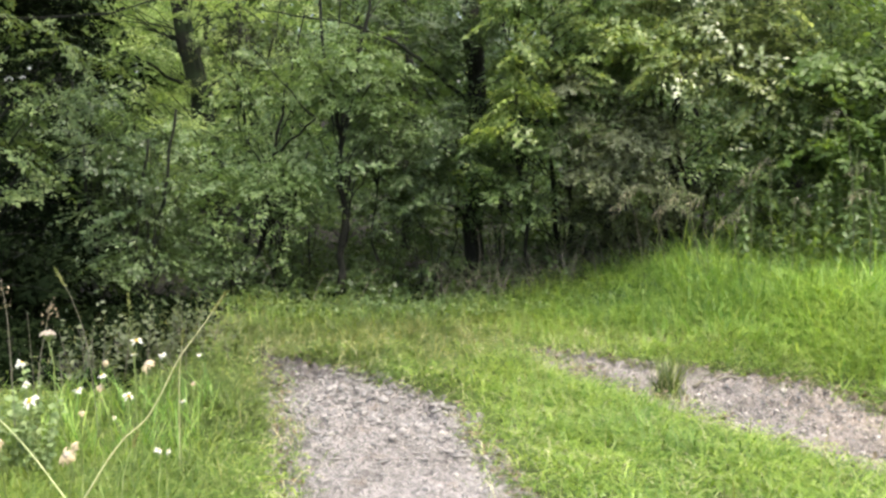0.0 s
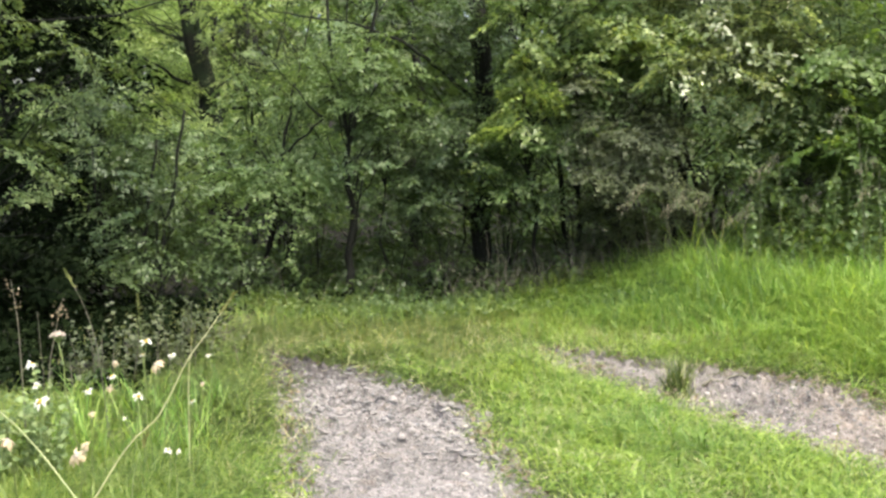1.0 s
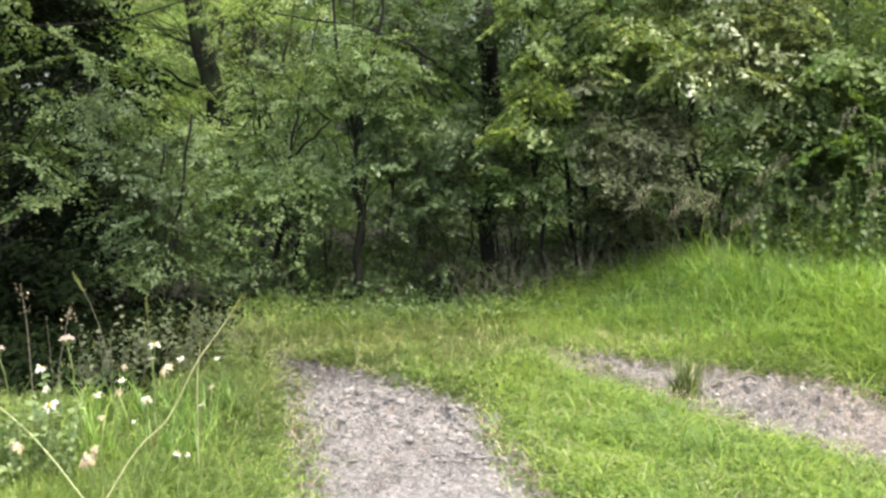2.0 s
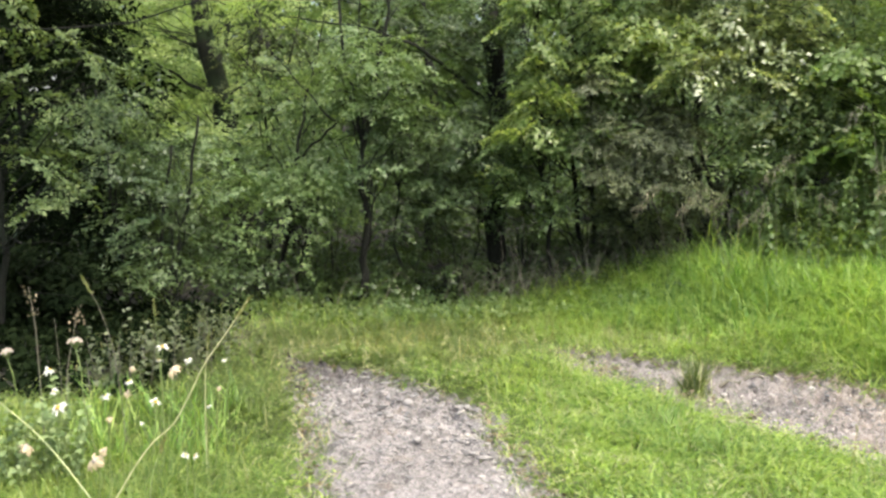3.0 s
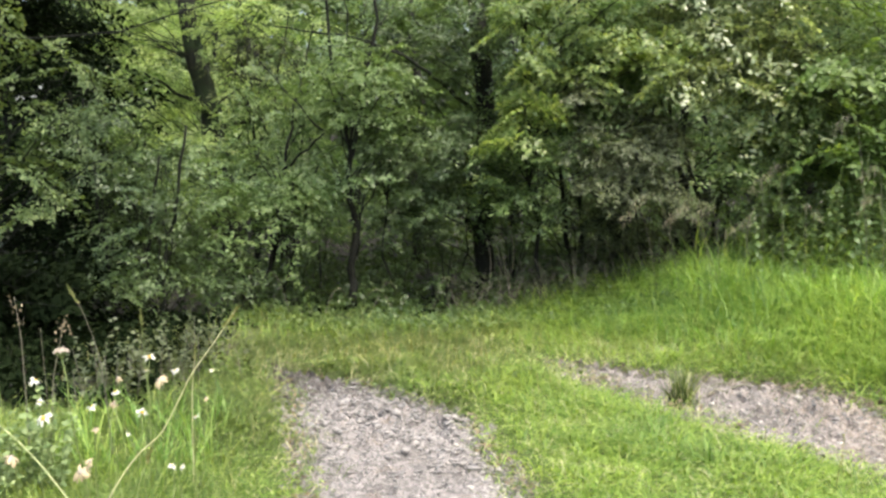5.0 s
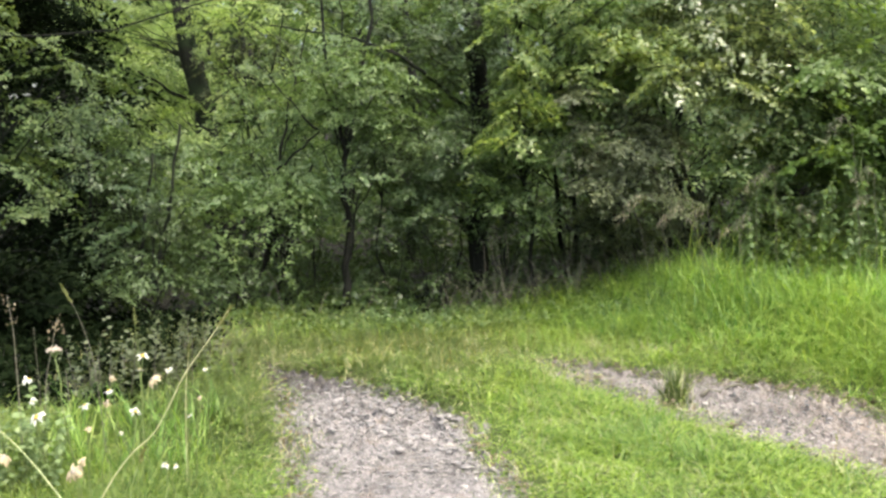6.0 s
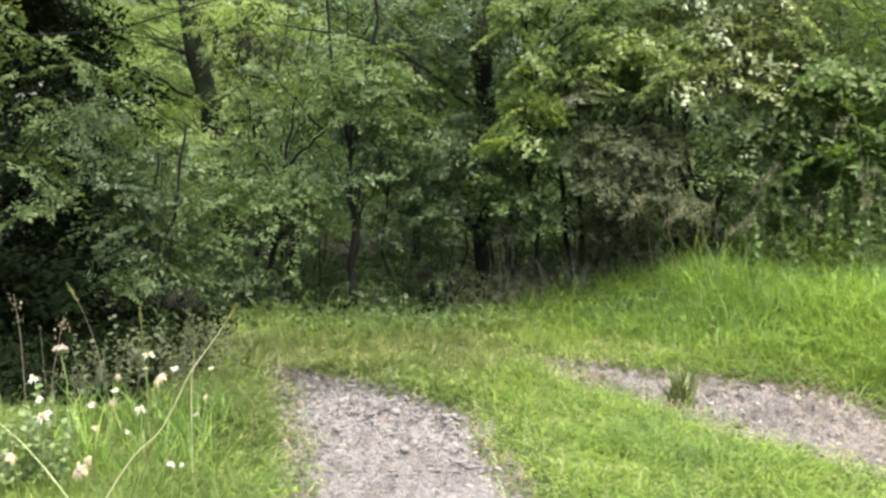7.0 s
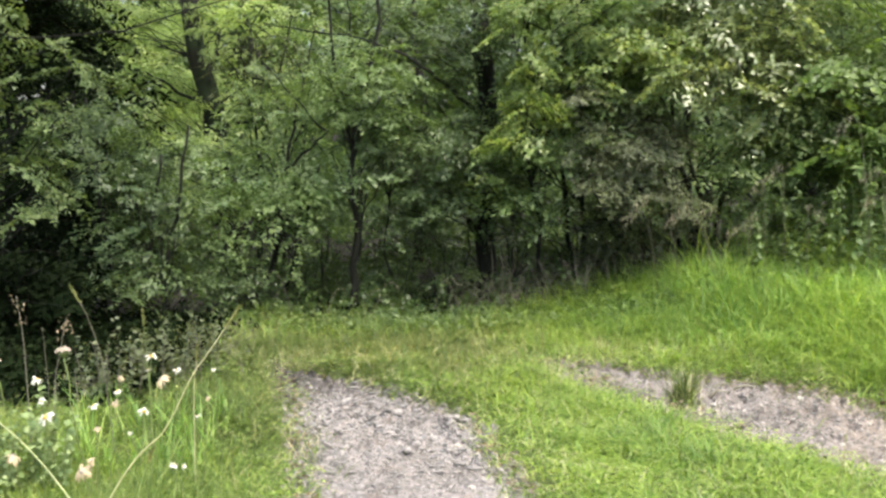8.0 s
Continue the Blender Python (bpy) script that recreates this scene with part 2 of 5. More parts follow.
def bent(p, q, r0, r1, n=9, wob=0.04, sag=0.0, g=rng):
    """Path and radii of a wandering stem from p to q."""
    p, q = np.asarray(p, float), np.asarray(q, float)
    u = np.linspace(0, 1, n)[:, None]
    path = p + (q - p) * u
    d = np.linalg.norm(q - p)
    off = np.cumsum(g.normal(0, wob * d / math.sqrt(n), (n, 3)), 0)
    path = path + (off - off[-1] * u) * 1.0
    path[:, 2] += -sag * d * 4 * (u * (1 - u))[:, 0]
    path[0] = p
    return path, r0 + (r1 - r0) * np.linspace(0, 1, n) ** 0.8


def leaves(base, way, up, length, width, droop=0.14):
    """Oval leaf blades, arched along their length and curled up at the sides: six points and four triangles each."""
    way = unit(way)
    side = unit(np.cross(way, up))
    nor = np.cross(side, way)
    L, W = length[:, None], width[:, None]
    a = base + way * L * 0.28 + nor * L * 0.03
    b = base + way * L * 0.66 - nor * L * droop * 0.3
    v = np.stack([base, a + side * W * 0.44, a - side * W * 0.46 + nor * W * 0.10, b + side * W * 0.42 + nor * W * 0.12, b - side * W * 0.40,
                  base + way * L * 0.97 - nor * L * droop], 1)
    t = np.array([[0, 2, 1], [1, 2, 3], [2, 4, 3], [3, 4, 5]])
    return v.reshape(-1, 3), (np.arange(len(base))[:, None, None] * 6 + t).reshape(-1, 3)


def sprays(origin, way, length, per, size, slim=0.62, droop=0.3, flat=0.35, g=rng, face=0.5, upv=None):
    """Leafy twigs: leaves stand to both sides of each twig, faces turned mostly to the sky. Gives leaves and twigs."""
    n = len(origin)
    way = unit(way)
    u = (np.arange(per) + 0.6) / per
    u = np.broadcast_to(u, (n, per)) + g.uniform(-0.04, 0.04, (n, per))
    L = length[:, None, None]
    drop = np.zeros((n, per, 3))
    drop[..., 2] = -droop * length[:, None] * u ** 2
    pos = origin[:, None] + way[:, None] * L * u[..., None] + drop
    if upv is None:
        upv = unit(np.array([0, 0, 1.0]) + face * way * [1, 1, 0] + g.normal(0, flat, (n, 3)))
    side = unit(np.cross(way, upv))
    sgn = np.where(np.arange(per) % 2, 1.0, -1.0)[None, :, None]
    lw = way[:, None] * 0.55 + side[:, None] * sgn * 0.8 + g.normal(0, 0.3, (n, per, 3))
    lw[..., 2] -= 0.08
    lu = upv[:, None] + g.normal(0, flat, (n, per, 3))
    ln = size * g.uniform(0.6, 1.25, (n, per)) * (1 - 0.35 * np.abs(u - 0.45))
    lv = leaves(pos.reshape(-1, 3), lw.reshape(-1, 3), lu.reshape(-1, 3), ln.ravel(), ln.ravel() * slim * g.uniform(0.8, 1.2, n * per))
    # twigs: three-sided, three rings
    origin, way, length, side, upv = origin[::3], way[::3], length[::3], side[::3], upv[::3]
    n, L = len(origin), length[:, None, None]
    w = np.linspace(0, 0.95, 3)
    c = origin[:, None] + way[:, None] * L * w[None, :, None]
    c[..., 2] -= droop * length[:, None] * w ** 2
    r = np.array([0.004, 0.003, 0.0012])
    ang = np.arange(3) / 3 * 2 * np.pi
    nor = np.cross(side, way)
    ring = c[:, :, None] + r[None, :, None, None] * (np.cos(ang)[None, None, :, None] * side[:, None, None] + np.sin(ang)[None, None, :, None] * nor[:, None, None])
    tv = ring.reshape(-1, 3)
    tt = []
    for a in range(2):
        for b in range(3):
            d = (b + 1) % 3
            tt += [[a * 3 + b, a * 3 + d, a * 3 + 3 + d], [a * 3 + b, a * 3 + 3 + d, a * 3 + 3 + b]]
    tt = (np.arange(n)[:, None, None] * 9 + np.array(tt)).reshape(-1, 3)
    return lv, (tv, tt)


def fronds(c, rad, count, reach, g, face, rise):
    """Flat boughs of a leaf mass: each carries six twigs in one plane, in two ranks. Gives the twigs' feet, ways, lengths and the way up of their plane."""
    n = max(2, int(round(count / 6)))
    dirs = unit(g.normal(0, 1, (n, 3)))
    dirs[:, 2] = np.abs(dirs[:, 2]) * np.where(g.random(n) < 0.65, 1, -1)
    o = c + dirs * rad * g.uniform(0.2, 0.95, (n, 1))
    axis = dirs * [1, 1, 0] + g.normal(0, 0.35, (n, 3)) * [1, 1, 0]
    axis = unit(unit(axis) + np.array([0, 0, 1.0]) * g.uniform(*rise, (n, 1)))
    up = unit(np.array([0, 0, 1.0]) + face * axis * [1, 1, 0] + g.normal(0, 0.34, (n, 3)))
    side = unit(np.cross(axis, up))
    span = reach * g.uniform(0.7, 1.3, n)
    u = np.array([0.05, 0.22, 0.4, 0.57, 0.74, 0.86])
    turn = np.array([0.9, -0.85, 0.8, -0.75, 0.6, 0.0])[None] + g.normal(0, 0.14, (n, 6))
    foot = o[:, None] + axis[:, None] * (span[:, None] * (u - 0.45))[..., None]
    foot[..., 2] -= 0.12 * span[:, None] * u ** 2
    way = axis[:, None] * np.cos(turn)[..., None] + side[:, None] * np.sin(turn)[..., None]
    length = span[:, None] * (0.82 - 0.42 * u) * g.uniform(0.8, 1.2, (n, 6))
    ups = np.broadcast_to(up[:, None], (n, 6, 3))
    return foot.reshape(-1, 3), way.reshape(-1, 3), length.ravel(), ups.reshape(-1, 3)


def smoothstep(a, b, x):
    t = np.clip((x - a) / (b - a), 0, 1)
    return t * t * (3 - 2 * t)


def wave(x, y, scale, seed):
    """Cheap smooth noise in [-1, 1] on arrays."""
    g = np.random.default_rng(seed)
    out = 0
    for k in range(6):
        a, f, p = g.uniform(0, 2 * np.pi), g.uniform(0.6, 2.2) / scale, g.uniform(0, 6.28)
        out = out + np.sin((x * np.cos(a) + y * np.sin(a)) * f * 2 * np.pi + p)
    return out / 4.0


# ---- the lie of the land: two wheel ruts that bend away to the left ----
LEFT_Y = [-8, 0, 2.0, 3.25, 4.0, 4.77, 5.2, 5.55]
LEFT_A = [0.9, 0.02, -0.41, -0.53, -0.67, -0.84, -0.97, -1.10]
RIGHT_YB = [-8, 0, 2.0, 3.25, 3.54, 3.9, 4.2, 4.44, 4.66, 4.88, 5.25, 5.55]
LEFT_B = [1.7, 0.8, 0.38, 0.29, 0.25, 0.15, 0.11, 0.06, -0.18, -0.38, -0.60, -1.08]
R_YA = [-8, 1.0, 3.0, 3.66, 4.03, 4.56, 5.12, 5.75]
R_A = [11.9, 4.25, 2.2, 1.63, 1.31, 1.03, 0.69, 0.48]
R_YB = [-8, 1.0, 3.0, 4.23, 4.77, 5.12, 5.25, 5.46, 5.75]
R_B = [12.8, 5.2, 3.05, 2.2, 1.93, 1.45, 1.2, 0.9, 0.57]


def in_ruts(x, y):
    """How far inside a rut a place lies (metres; negative: outside), for the left and the right rut."""
    wob = 0.035 * wave(x, y, 0.4, 5) + 0.035 * wave(x, y, 0.14, 6) - 0.03
    l = np.minimum(x - np.interp(y, LEFT_Y, LEFT_A), np.interp(y, RIGHT_YB, LEFT_B) - x)
    r = np.minimum(x - np.interp(y, R_YA, R_A), np.interp(y, R_YB, R_B) - x) * 0.8
    l = np.where(y > 5.55, -(y - 5.55) - 0.05, l)
    r = np.where(y > 5.75, -(y - 5.75) - 0.05, r)
    return l + wob + 0.045, r + wob


def land(x, y):
    """Height of the ground without the ruts."""
    z = 0.018 * wave(x, y, 1.6, 1) + 0.008 * wave(x, y, 0.5, 2)
    z = z + 0.20 * smoothstep(0.2, 2.2, x - 1.2 + (y - 5.0) * 0.6) * smoothstep(3.5, 6.0, y + 0.3 * x)
    z = z + 0.06 * smoothstep(-0.8, -1.8, x)
    z = z - 0.09 * smoothstep(5.4, 6.8, y) * smoothstep(2.0, 0.6, x)
    return z


def ground_z(x, y):
    l, r = in_ruts(x, y)
    return land(x, y) - 0.075 * smoothstep(-0.14, -0.02, np.maximum(l, r))


def turf_z(x, y):
    """Top of the ground, or of the gravel where that lies on it."""
    d = np.maximum(*in_ruts(x, y))
    return np.maximum(ground_z(x, y), np.where(d > -0.15, land(x, y) - 0.044 + clods(x, y), -9.0))


def build_ground():
    far = np.array([3, 6, 12, 25, 60, 150, 400, 1200.0])
    xs = np.concatenate([-4.2 - far[::-1], np.arange(-4.2, 5.01, 0.045), 5.0 + far])
    ys = np.concatenate([-1.0 - far[::-1], np.arange(-1.0, 1.9, 0.2), np.arange(1.9, 9.0, 0.045), np.arange(9.0, 14.0, 0.4), 14.0 + far])
    X, Y = np.meshgrid(xs, ys, indexing="ij")
    near = np.exp(-(np.maximum(np.hypot(X, Y - 4) - 14, 0) / 20) ** 2)
    Z = ground_z(X, Y) * near
    v = np.stack([X, Y, Z], -1).reshape(-1, 3)
    n, m = X.shape
    i, j = np.meshgrid(np.arange(n - 1), np.arange(m - 1), indexing="ij")
    a = i * m + j
    t = np.concatenate([np.stack([a, a + m, a + m + 1], -1).reshape(-1, 3), np.stack([a, a + m + 1, a + 1], -1).reshape(-1, 3)])
    ob = link_mesh("ground", v, t, SOIL, smooth=True)
    tagged(ob, "dark soil and green thatch under meadow grass", "ground", kind="structure")


def clods(x, y):
    """Lumps and hollows of the worn gravel, rougher at the far end."""
    rough = 0.45 + 0.55 * smoothstep(3.6, 4.6, y)
    lump = np.clip(wave(x, y, 0.17, 12) * wave(x, y, 0.11, 14), -0.6, 1.0)
    ridge = smoothstep(0.05, 0.16, wave(x * 0.6, y, 0.10, 15)) + 0.7 * smoothstep(0.1, 0.2, wave(x * 0.6, y, 0.06, 17))   # crusts lie across the track
    return 0.010 * wave(x, y, 0.3, 11) + rough * (0.030 * lump + 0.016 * wave(x, y, 0.07, 13) + 0.024 * ridge * smoothstep(-0.3, 0.4, wave(x, y, 0.6, 16) + 0.2 + 0.4 * smoothstep(3.9, 4.5, y)))


def rut_z(x, y):
    return land(x, y) - 0.050 + clods(x, y)


def build_rut(name, fa, fb, y0, y1, label, mat):
    ys = np.concatenate([np.arange(y0, 2.6, 0.08), np.arange(2.6, 3.8, 0.016), np.arange(3.8, y1, 0.012)])
    us = np.linspace(-0.24, 1.24, 80)
    U, Y = np.meshgrid(us, ys, indexing="ij")
    A, B = fa(Y), fb(Y)
    X = A + (B - A) * U
    l, r = in_ruts(X, Y)
    d = np.maximum(l, r)
    Z = land(X, Y) - 0.050 - 0.06 * smoothstep(-0.09, -0.19, d) + clods(X, Y)
    v = np.stack([X, Y, Z], -1).reshape(-1, 3)
    n, m = X.shape
    i, j = np.meshgrid(np.arange(n - 1), np.arange(m - 1), indexing="ij")
    a = i * m + j
    t = np.concatenate([np.stack([a, a + m, a + m + 1], -1).reshape(-1, 3), np.stack([a, a + m + 1, a + 1], -1).reshape(-1, 3)])
    ob = link_mesh(name, v, t, mat, smooth=True)
    return tagged(ob, label, "track", kind="structure")


build_ground()


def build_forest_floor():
    """Leaf mould on the ground under the trees, its colour darkened for their shade."""
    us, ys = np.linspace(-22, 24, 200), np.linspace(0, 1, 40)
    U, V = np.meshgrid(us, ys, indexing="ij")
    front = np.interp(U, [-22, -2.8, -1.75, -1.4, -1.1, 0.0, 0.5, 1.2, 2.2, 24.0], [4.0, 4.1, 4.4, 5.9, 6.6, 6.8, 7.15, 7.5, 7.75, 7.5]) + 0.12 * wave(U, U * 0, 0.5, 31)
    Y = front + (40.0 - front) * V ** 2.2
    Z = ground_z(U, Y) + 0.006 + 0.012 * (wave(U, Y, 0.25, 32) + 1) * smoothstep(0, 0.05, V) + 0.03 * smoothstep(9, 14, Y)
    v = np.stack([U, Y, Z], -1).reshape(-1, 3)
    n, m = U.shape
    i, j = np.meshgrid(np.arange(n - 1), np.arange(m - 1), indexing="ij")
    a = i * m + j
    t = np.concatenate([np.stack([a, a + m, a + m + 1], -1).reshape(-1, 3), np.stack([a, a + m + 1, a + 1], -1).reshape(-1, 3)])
    tagged(link_mesh("forest_floor", v, t, SHADED_HUMUS, smooth=True), "leaf mould under the trees, darkened with the shade that lies there", "ground", kind="structure")


build_forest_floor()
rut_left = build_rut("track_1", lambda y: np.interp(y, LEFT_Y, LEFT_A), lambda y: np.interp(y, RIGHT_YB, LEFT_B), -7.0, 5.6, "pale grey gravel wheel rut worn into the meadow", GRAVEL)
rut_right = build_rut("track_2", lambda y: np.interp(y, R_YA, R_A), lambda y: np.interp(y, R_YB, R_B), -6.0, 5.8, "pale stony wheel rut with loose gravel beside tall grass", GRAVEL_RED)


# ---- woods ----
def grow(name, label, category, base, stems, lobes, leaf, bark, size, per=14, slim=0.43, spray=0.42, droop=0.3, flat=0.32, seed=1, group="", bare=(), face_out=0.5, rise=(-0.75, 0.3)):
    """A tree or shrub. stems: (from, to, radius at foot, at tip); lobes: (centre, radii, sprays, leaf scale), masses of
    leafy twigs, each carried by a limb from the nearest stem. All places are metres from the base."""
    g = np.random.default_rng(seed)
    bx, by = base
    top = new(name)
    top.location = (bx, by, float(ground_z(np.array(bx), np.array(by))) - 0.03)
    tagged(top, label, category, group)
    paths = []
    for k, (p, q, r0, r1) in enumerate(stems):
        path, rad = bent(p, q, r0, r1, 12, 0.05, g=g)
        paths.append(path)
        v, t = tube(path, rad, 8)
        link_mesh("trunk" if len(stems) < 3 else "stem", v, t, bark, top, smooth=True)
    for p, q, r0, r1 in bare:
        path, rad = bent(p, q, r0, r1, 10, 0.06, g=g)
        link_mesh("limb", *tube(path, rad, 6), bark, top, smooth=True)
    allp = np.concatenate(paths)
    lv, tw = [], []
    for c, rad, count, scale in lobes:
        c, rad = np.asarray(c, float), np.asarray(rad, float)
        below = allp[allp[:, 2] < c[2] + 0.1]
        cand = below if len(below) else allp
        start = cand[np.argmin(np.linalg.norm(cand - c - [0, 0, -0.5], axis=1))]
        path, rr = bent(start, c, max(0.006, 0.013 * np.linalg.norm(rad)), 0.004, 8, 0.09, -0.05, g=g)
        v, t = tube(path, rr, 5)
        link_mesh("limb", v, t, bark, top, smooth=True)
        o, w, reach, up = fronds(c, rad, count, spray * scale, g, face_out, rise)
        a, b = sprays(o, w, reach, max(4, int(per * 0.8)), size * scale, slim, droop * 0.8, flat, g, face_out, up)
        lv.append(a)
        tw.append(b)
    v, t = join(lv)
    tagged(link_mesh("crown", v, t, leaf, top), kind="stuff")
    v, t = join(tw)
    tagged(link_mesh("branchwork", v, t, bark, top), kind="stuff")
    return top


def cloud(g, n, x, y, z, r, count, scale=1.0):
    """n leaf masses spread over the ranges x, y, z."""
    out = []
    for _ in range(n):
        k = g.uniform(0.75, 1.3)
        out.append(((g.uniform(*x), g.uniform(*y), g.uniform(*z)), (r * k, r * k, r * k * 0.7), int(count * k), scale))
    return out


g = np.random.default_rng(3)
def crown(base, n, x, y, z, r, count, scale=1.0, back=0.0):
    """Leaf masses over ranges given in the place itself, as seen from a tree's foot. back: how far the higher ones lean away from the meadow."""
    out = cloud(g, n, (x[0] - base[0], x[1] - base[0]), (y[0] - base[1], y[1] - base[1]), z, r, count, scale)
    foot = float(ground_z(np.array(base[0]), np.array(base[1])))
    return [((c[0], c[1] + back * (c[2] - (z[0] + z[1]) / 2), c[2] - foot), *rest) for c, *rest in out]


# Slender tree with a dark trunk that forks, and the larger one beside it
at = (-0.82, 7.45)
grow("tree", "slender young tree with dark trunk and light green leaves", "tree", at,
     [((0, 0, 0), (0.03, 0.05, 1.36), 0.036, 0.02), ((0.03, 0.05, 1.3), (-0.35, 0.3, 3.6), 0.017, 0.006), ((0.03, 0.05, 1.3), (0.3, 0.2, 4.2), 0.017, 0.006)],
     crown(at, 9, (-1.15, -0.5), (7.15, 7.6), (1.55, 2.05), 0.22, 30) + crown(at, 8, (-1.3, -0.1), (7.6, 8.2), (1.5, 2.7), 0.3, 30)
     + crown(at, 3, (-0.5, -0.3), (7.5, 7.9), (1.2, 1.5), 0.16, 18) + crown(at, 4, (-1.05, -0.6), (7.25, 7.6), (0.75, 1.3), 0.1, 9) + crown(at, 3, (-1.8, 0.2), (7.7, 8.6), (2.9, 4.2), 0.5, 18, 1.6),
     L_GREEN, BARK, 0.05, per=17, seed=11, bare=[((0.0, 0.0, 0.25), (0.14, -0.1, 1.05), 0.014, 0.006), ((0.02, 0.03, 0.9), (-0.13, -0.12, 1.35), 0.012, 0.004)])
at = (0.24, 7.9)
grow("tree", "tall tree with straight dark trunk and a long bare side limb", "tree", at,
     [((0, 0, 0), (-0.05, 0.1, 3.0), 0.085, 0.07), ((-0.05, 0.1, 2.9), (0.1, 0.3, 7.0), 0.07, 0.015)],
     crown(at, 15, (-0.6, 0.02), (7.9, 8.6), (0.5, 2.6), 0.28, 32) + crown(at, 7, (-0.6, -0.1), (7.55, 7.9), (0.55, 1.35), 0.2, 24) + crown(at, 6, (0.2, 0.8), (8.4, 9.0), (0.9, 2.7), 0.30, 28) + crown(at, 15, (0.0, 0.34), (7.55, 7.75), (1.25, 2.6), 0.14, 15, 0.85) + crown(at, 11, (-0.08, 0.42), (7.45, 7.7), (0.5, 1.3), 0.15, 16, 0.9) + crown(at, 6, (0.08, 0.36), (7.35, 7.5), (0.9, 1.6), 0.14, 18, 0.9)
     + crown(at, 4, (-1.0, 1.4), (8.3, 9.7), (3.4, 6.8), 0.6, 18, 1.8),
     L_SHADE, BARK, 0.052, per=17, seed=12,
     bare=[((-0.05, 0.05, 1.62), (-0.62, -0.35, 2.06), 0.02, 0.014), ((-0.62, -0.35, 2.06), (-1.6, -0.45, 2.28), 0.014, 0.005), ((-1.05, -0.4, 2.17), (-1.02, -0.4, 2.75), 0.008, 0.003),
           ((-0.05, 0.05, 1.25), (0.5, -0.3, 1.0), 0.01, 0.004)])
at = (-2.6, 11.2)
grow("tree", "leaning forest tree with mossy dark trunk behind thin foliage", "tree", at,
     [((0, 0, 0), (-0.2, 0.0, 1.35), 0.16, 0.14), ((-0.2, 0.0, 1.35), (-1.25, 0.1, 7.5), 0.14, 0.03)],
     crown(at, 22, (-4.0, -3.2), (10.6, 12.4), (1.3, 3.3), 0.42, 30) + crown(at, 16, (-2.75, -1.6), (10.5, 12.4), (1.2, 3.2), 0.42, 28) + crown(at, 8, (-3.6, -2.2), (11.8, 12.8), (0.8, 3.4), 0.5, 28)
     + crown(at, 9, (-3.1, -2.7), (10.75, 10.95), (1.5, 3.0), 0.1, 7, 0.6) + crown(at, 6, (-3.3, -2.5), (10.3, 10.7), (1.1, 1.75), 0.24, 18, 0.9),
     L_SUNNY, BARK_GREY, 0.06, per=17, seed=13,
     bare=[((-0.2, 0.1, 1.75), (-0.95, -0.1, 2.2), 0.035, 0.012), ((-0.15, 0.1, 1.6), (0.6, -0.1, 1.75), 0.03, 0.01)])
at = (-1.75, 9.3)
grow("shrub", "half-dead thorn bush with dull leaves and grey twigs", "shrub", at,
     [((0, 0, 0), (0.2, 0, 2.6), 0.02, 0.006), ((0, 0, 0), (-0.2, 0.1, 2.4), 0.018, 0.006), ((0, 0, 0), (0.45, -0.1, 2.5), 0.018, 0.006)],
     crown(at, 12, (-2.05, -1.35), (8.8, 9.3), (1.7, 2.5), 0.24, 30), L_DULL, BARK_GREY, 0.03, per=12, spray=0.36, seed=22,
     bare=[((0.1, 0, 1.4), (-0.35, -0.5, 2.2), 0.012, 0.004), ((-0.2, 0, 2.0), (0.55, -0.6, 1.3), 0.014, 0.005), ((0.2, 0, 1.5), (0.6, -0.3, 2.3), 0.01, 0.003)])
at = (-1.9, 8.9)
grow("tree", "young tree with layered yellow-green boughs", "tree", at,
     [((0, 0, 0), (0.1, 0, 1.2), 0.03, 0.02), ((0.1, 0, 1.15), (-0.1, 0.1, 2.2), 0.016, 0.004)],
     crown(at, 14, (-2.75, -1.2), (8.5, 9.2), (0.85, 1.42), 0.26, 28) + crown(at, 3, (-1.95, -1.6), (8.6, 9.1), (1.5, 1.9), 0.2, 20),
     L_BRIGHT, BARK, 0.056, per=16, seed=23)
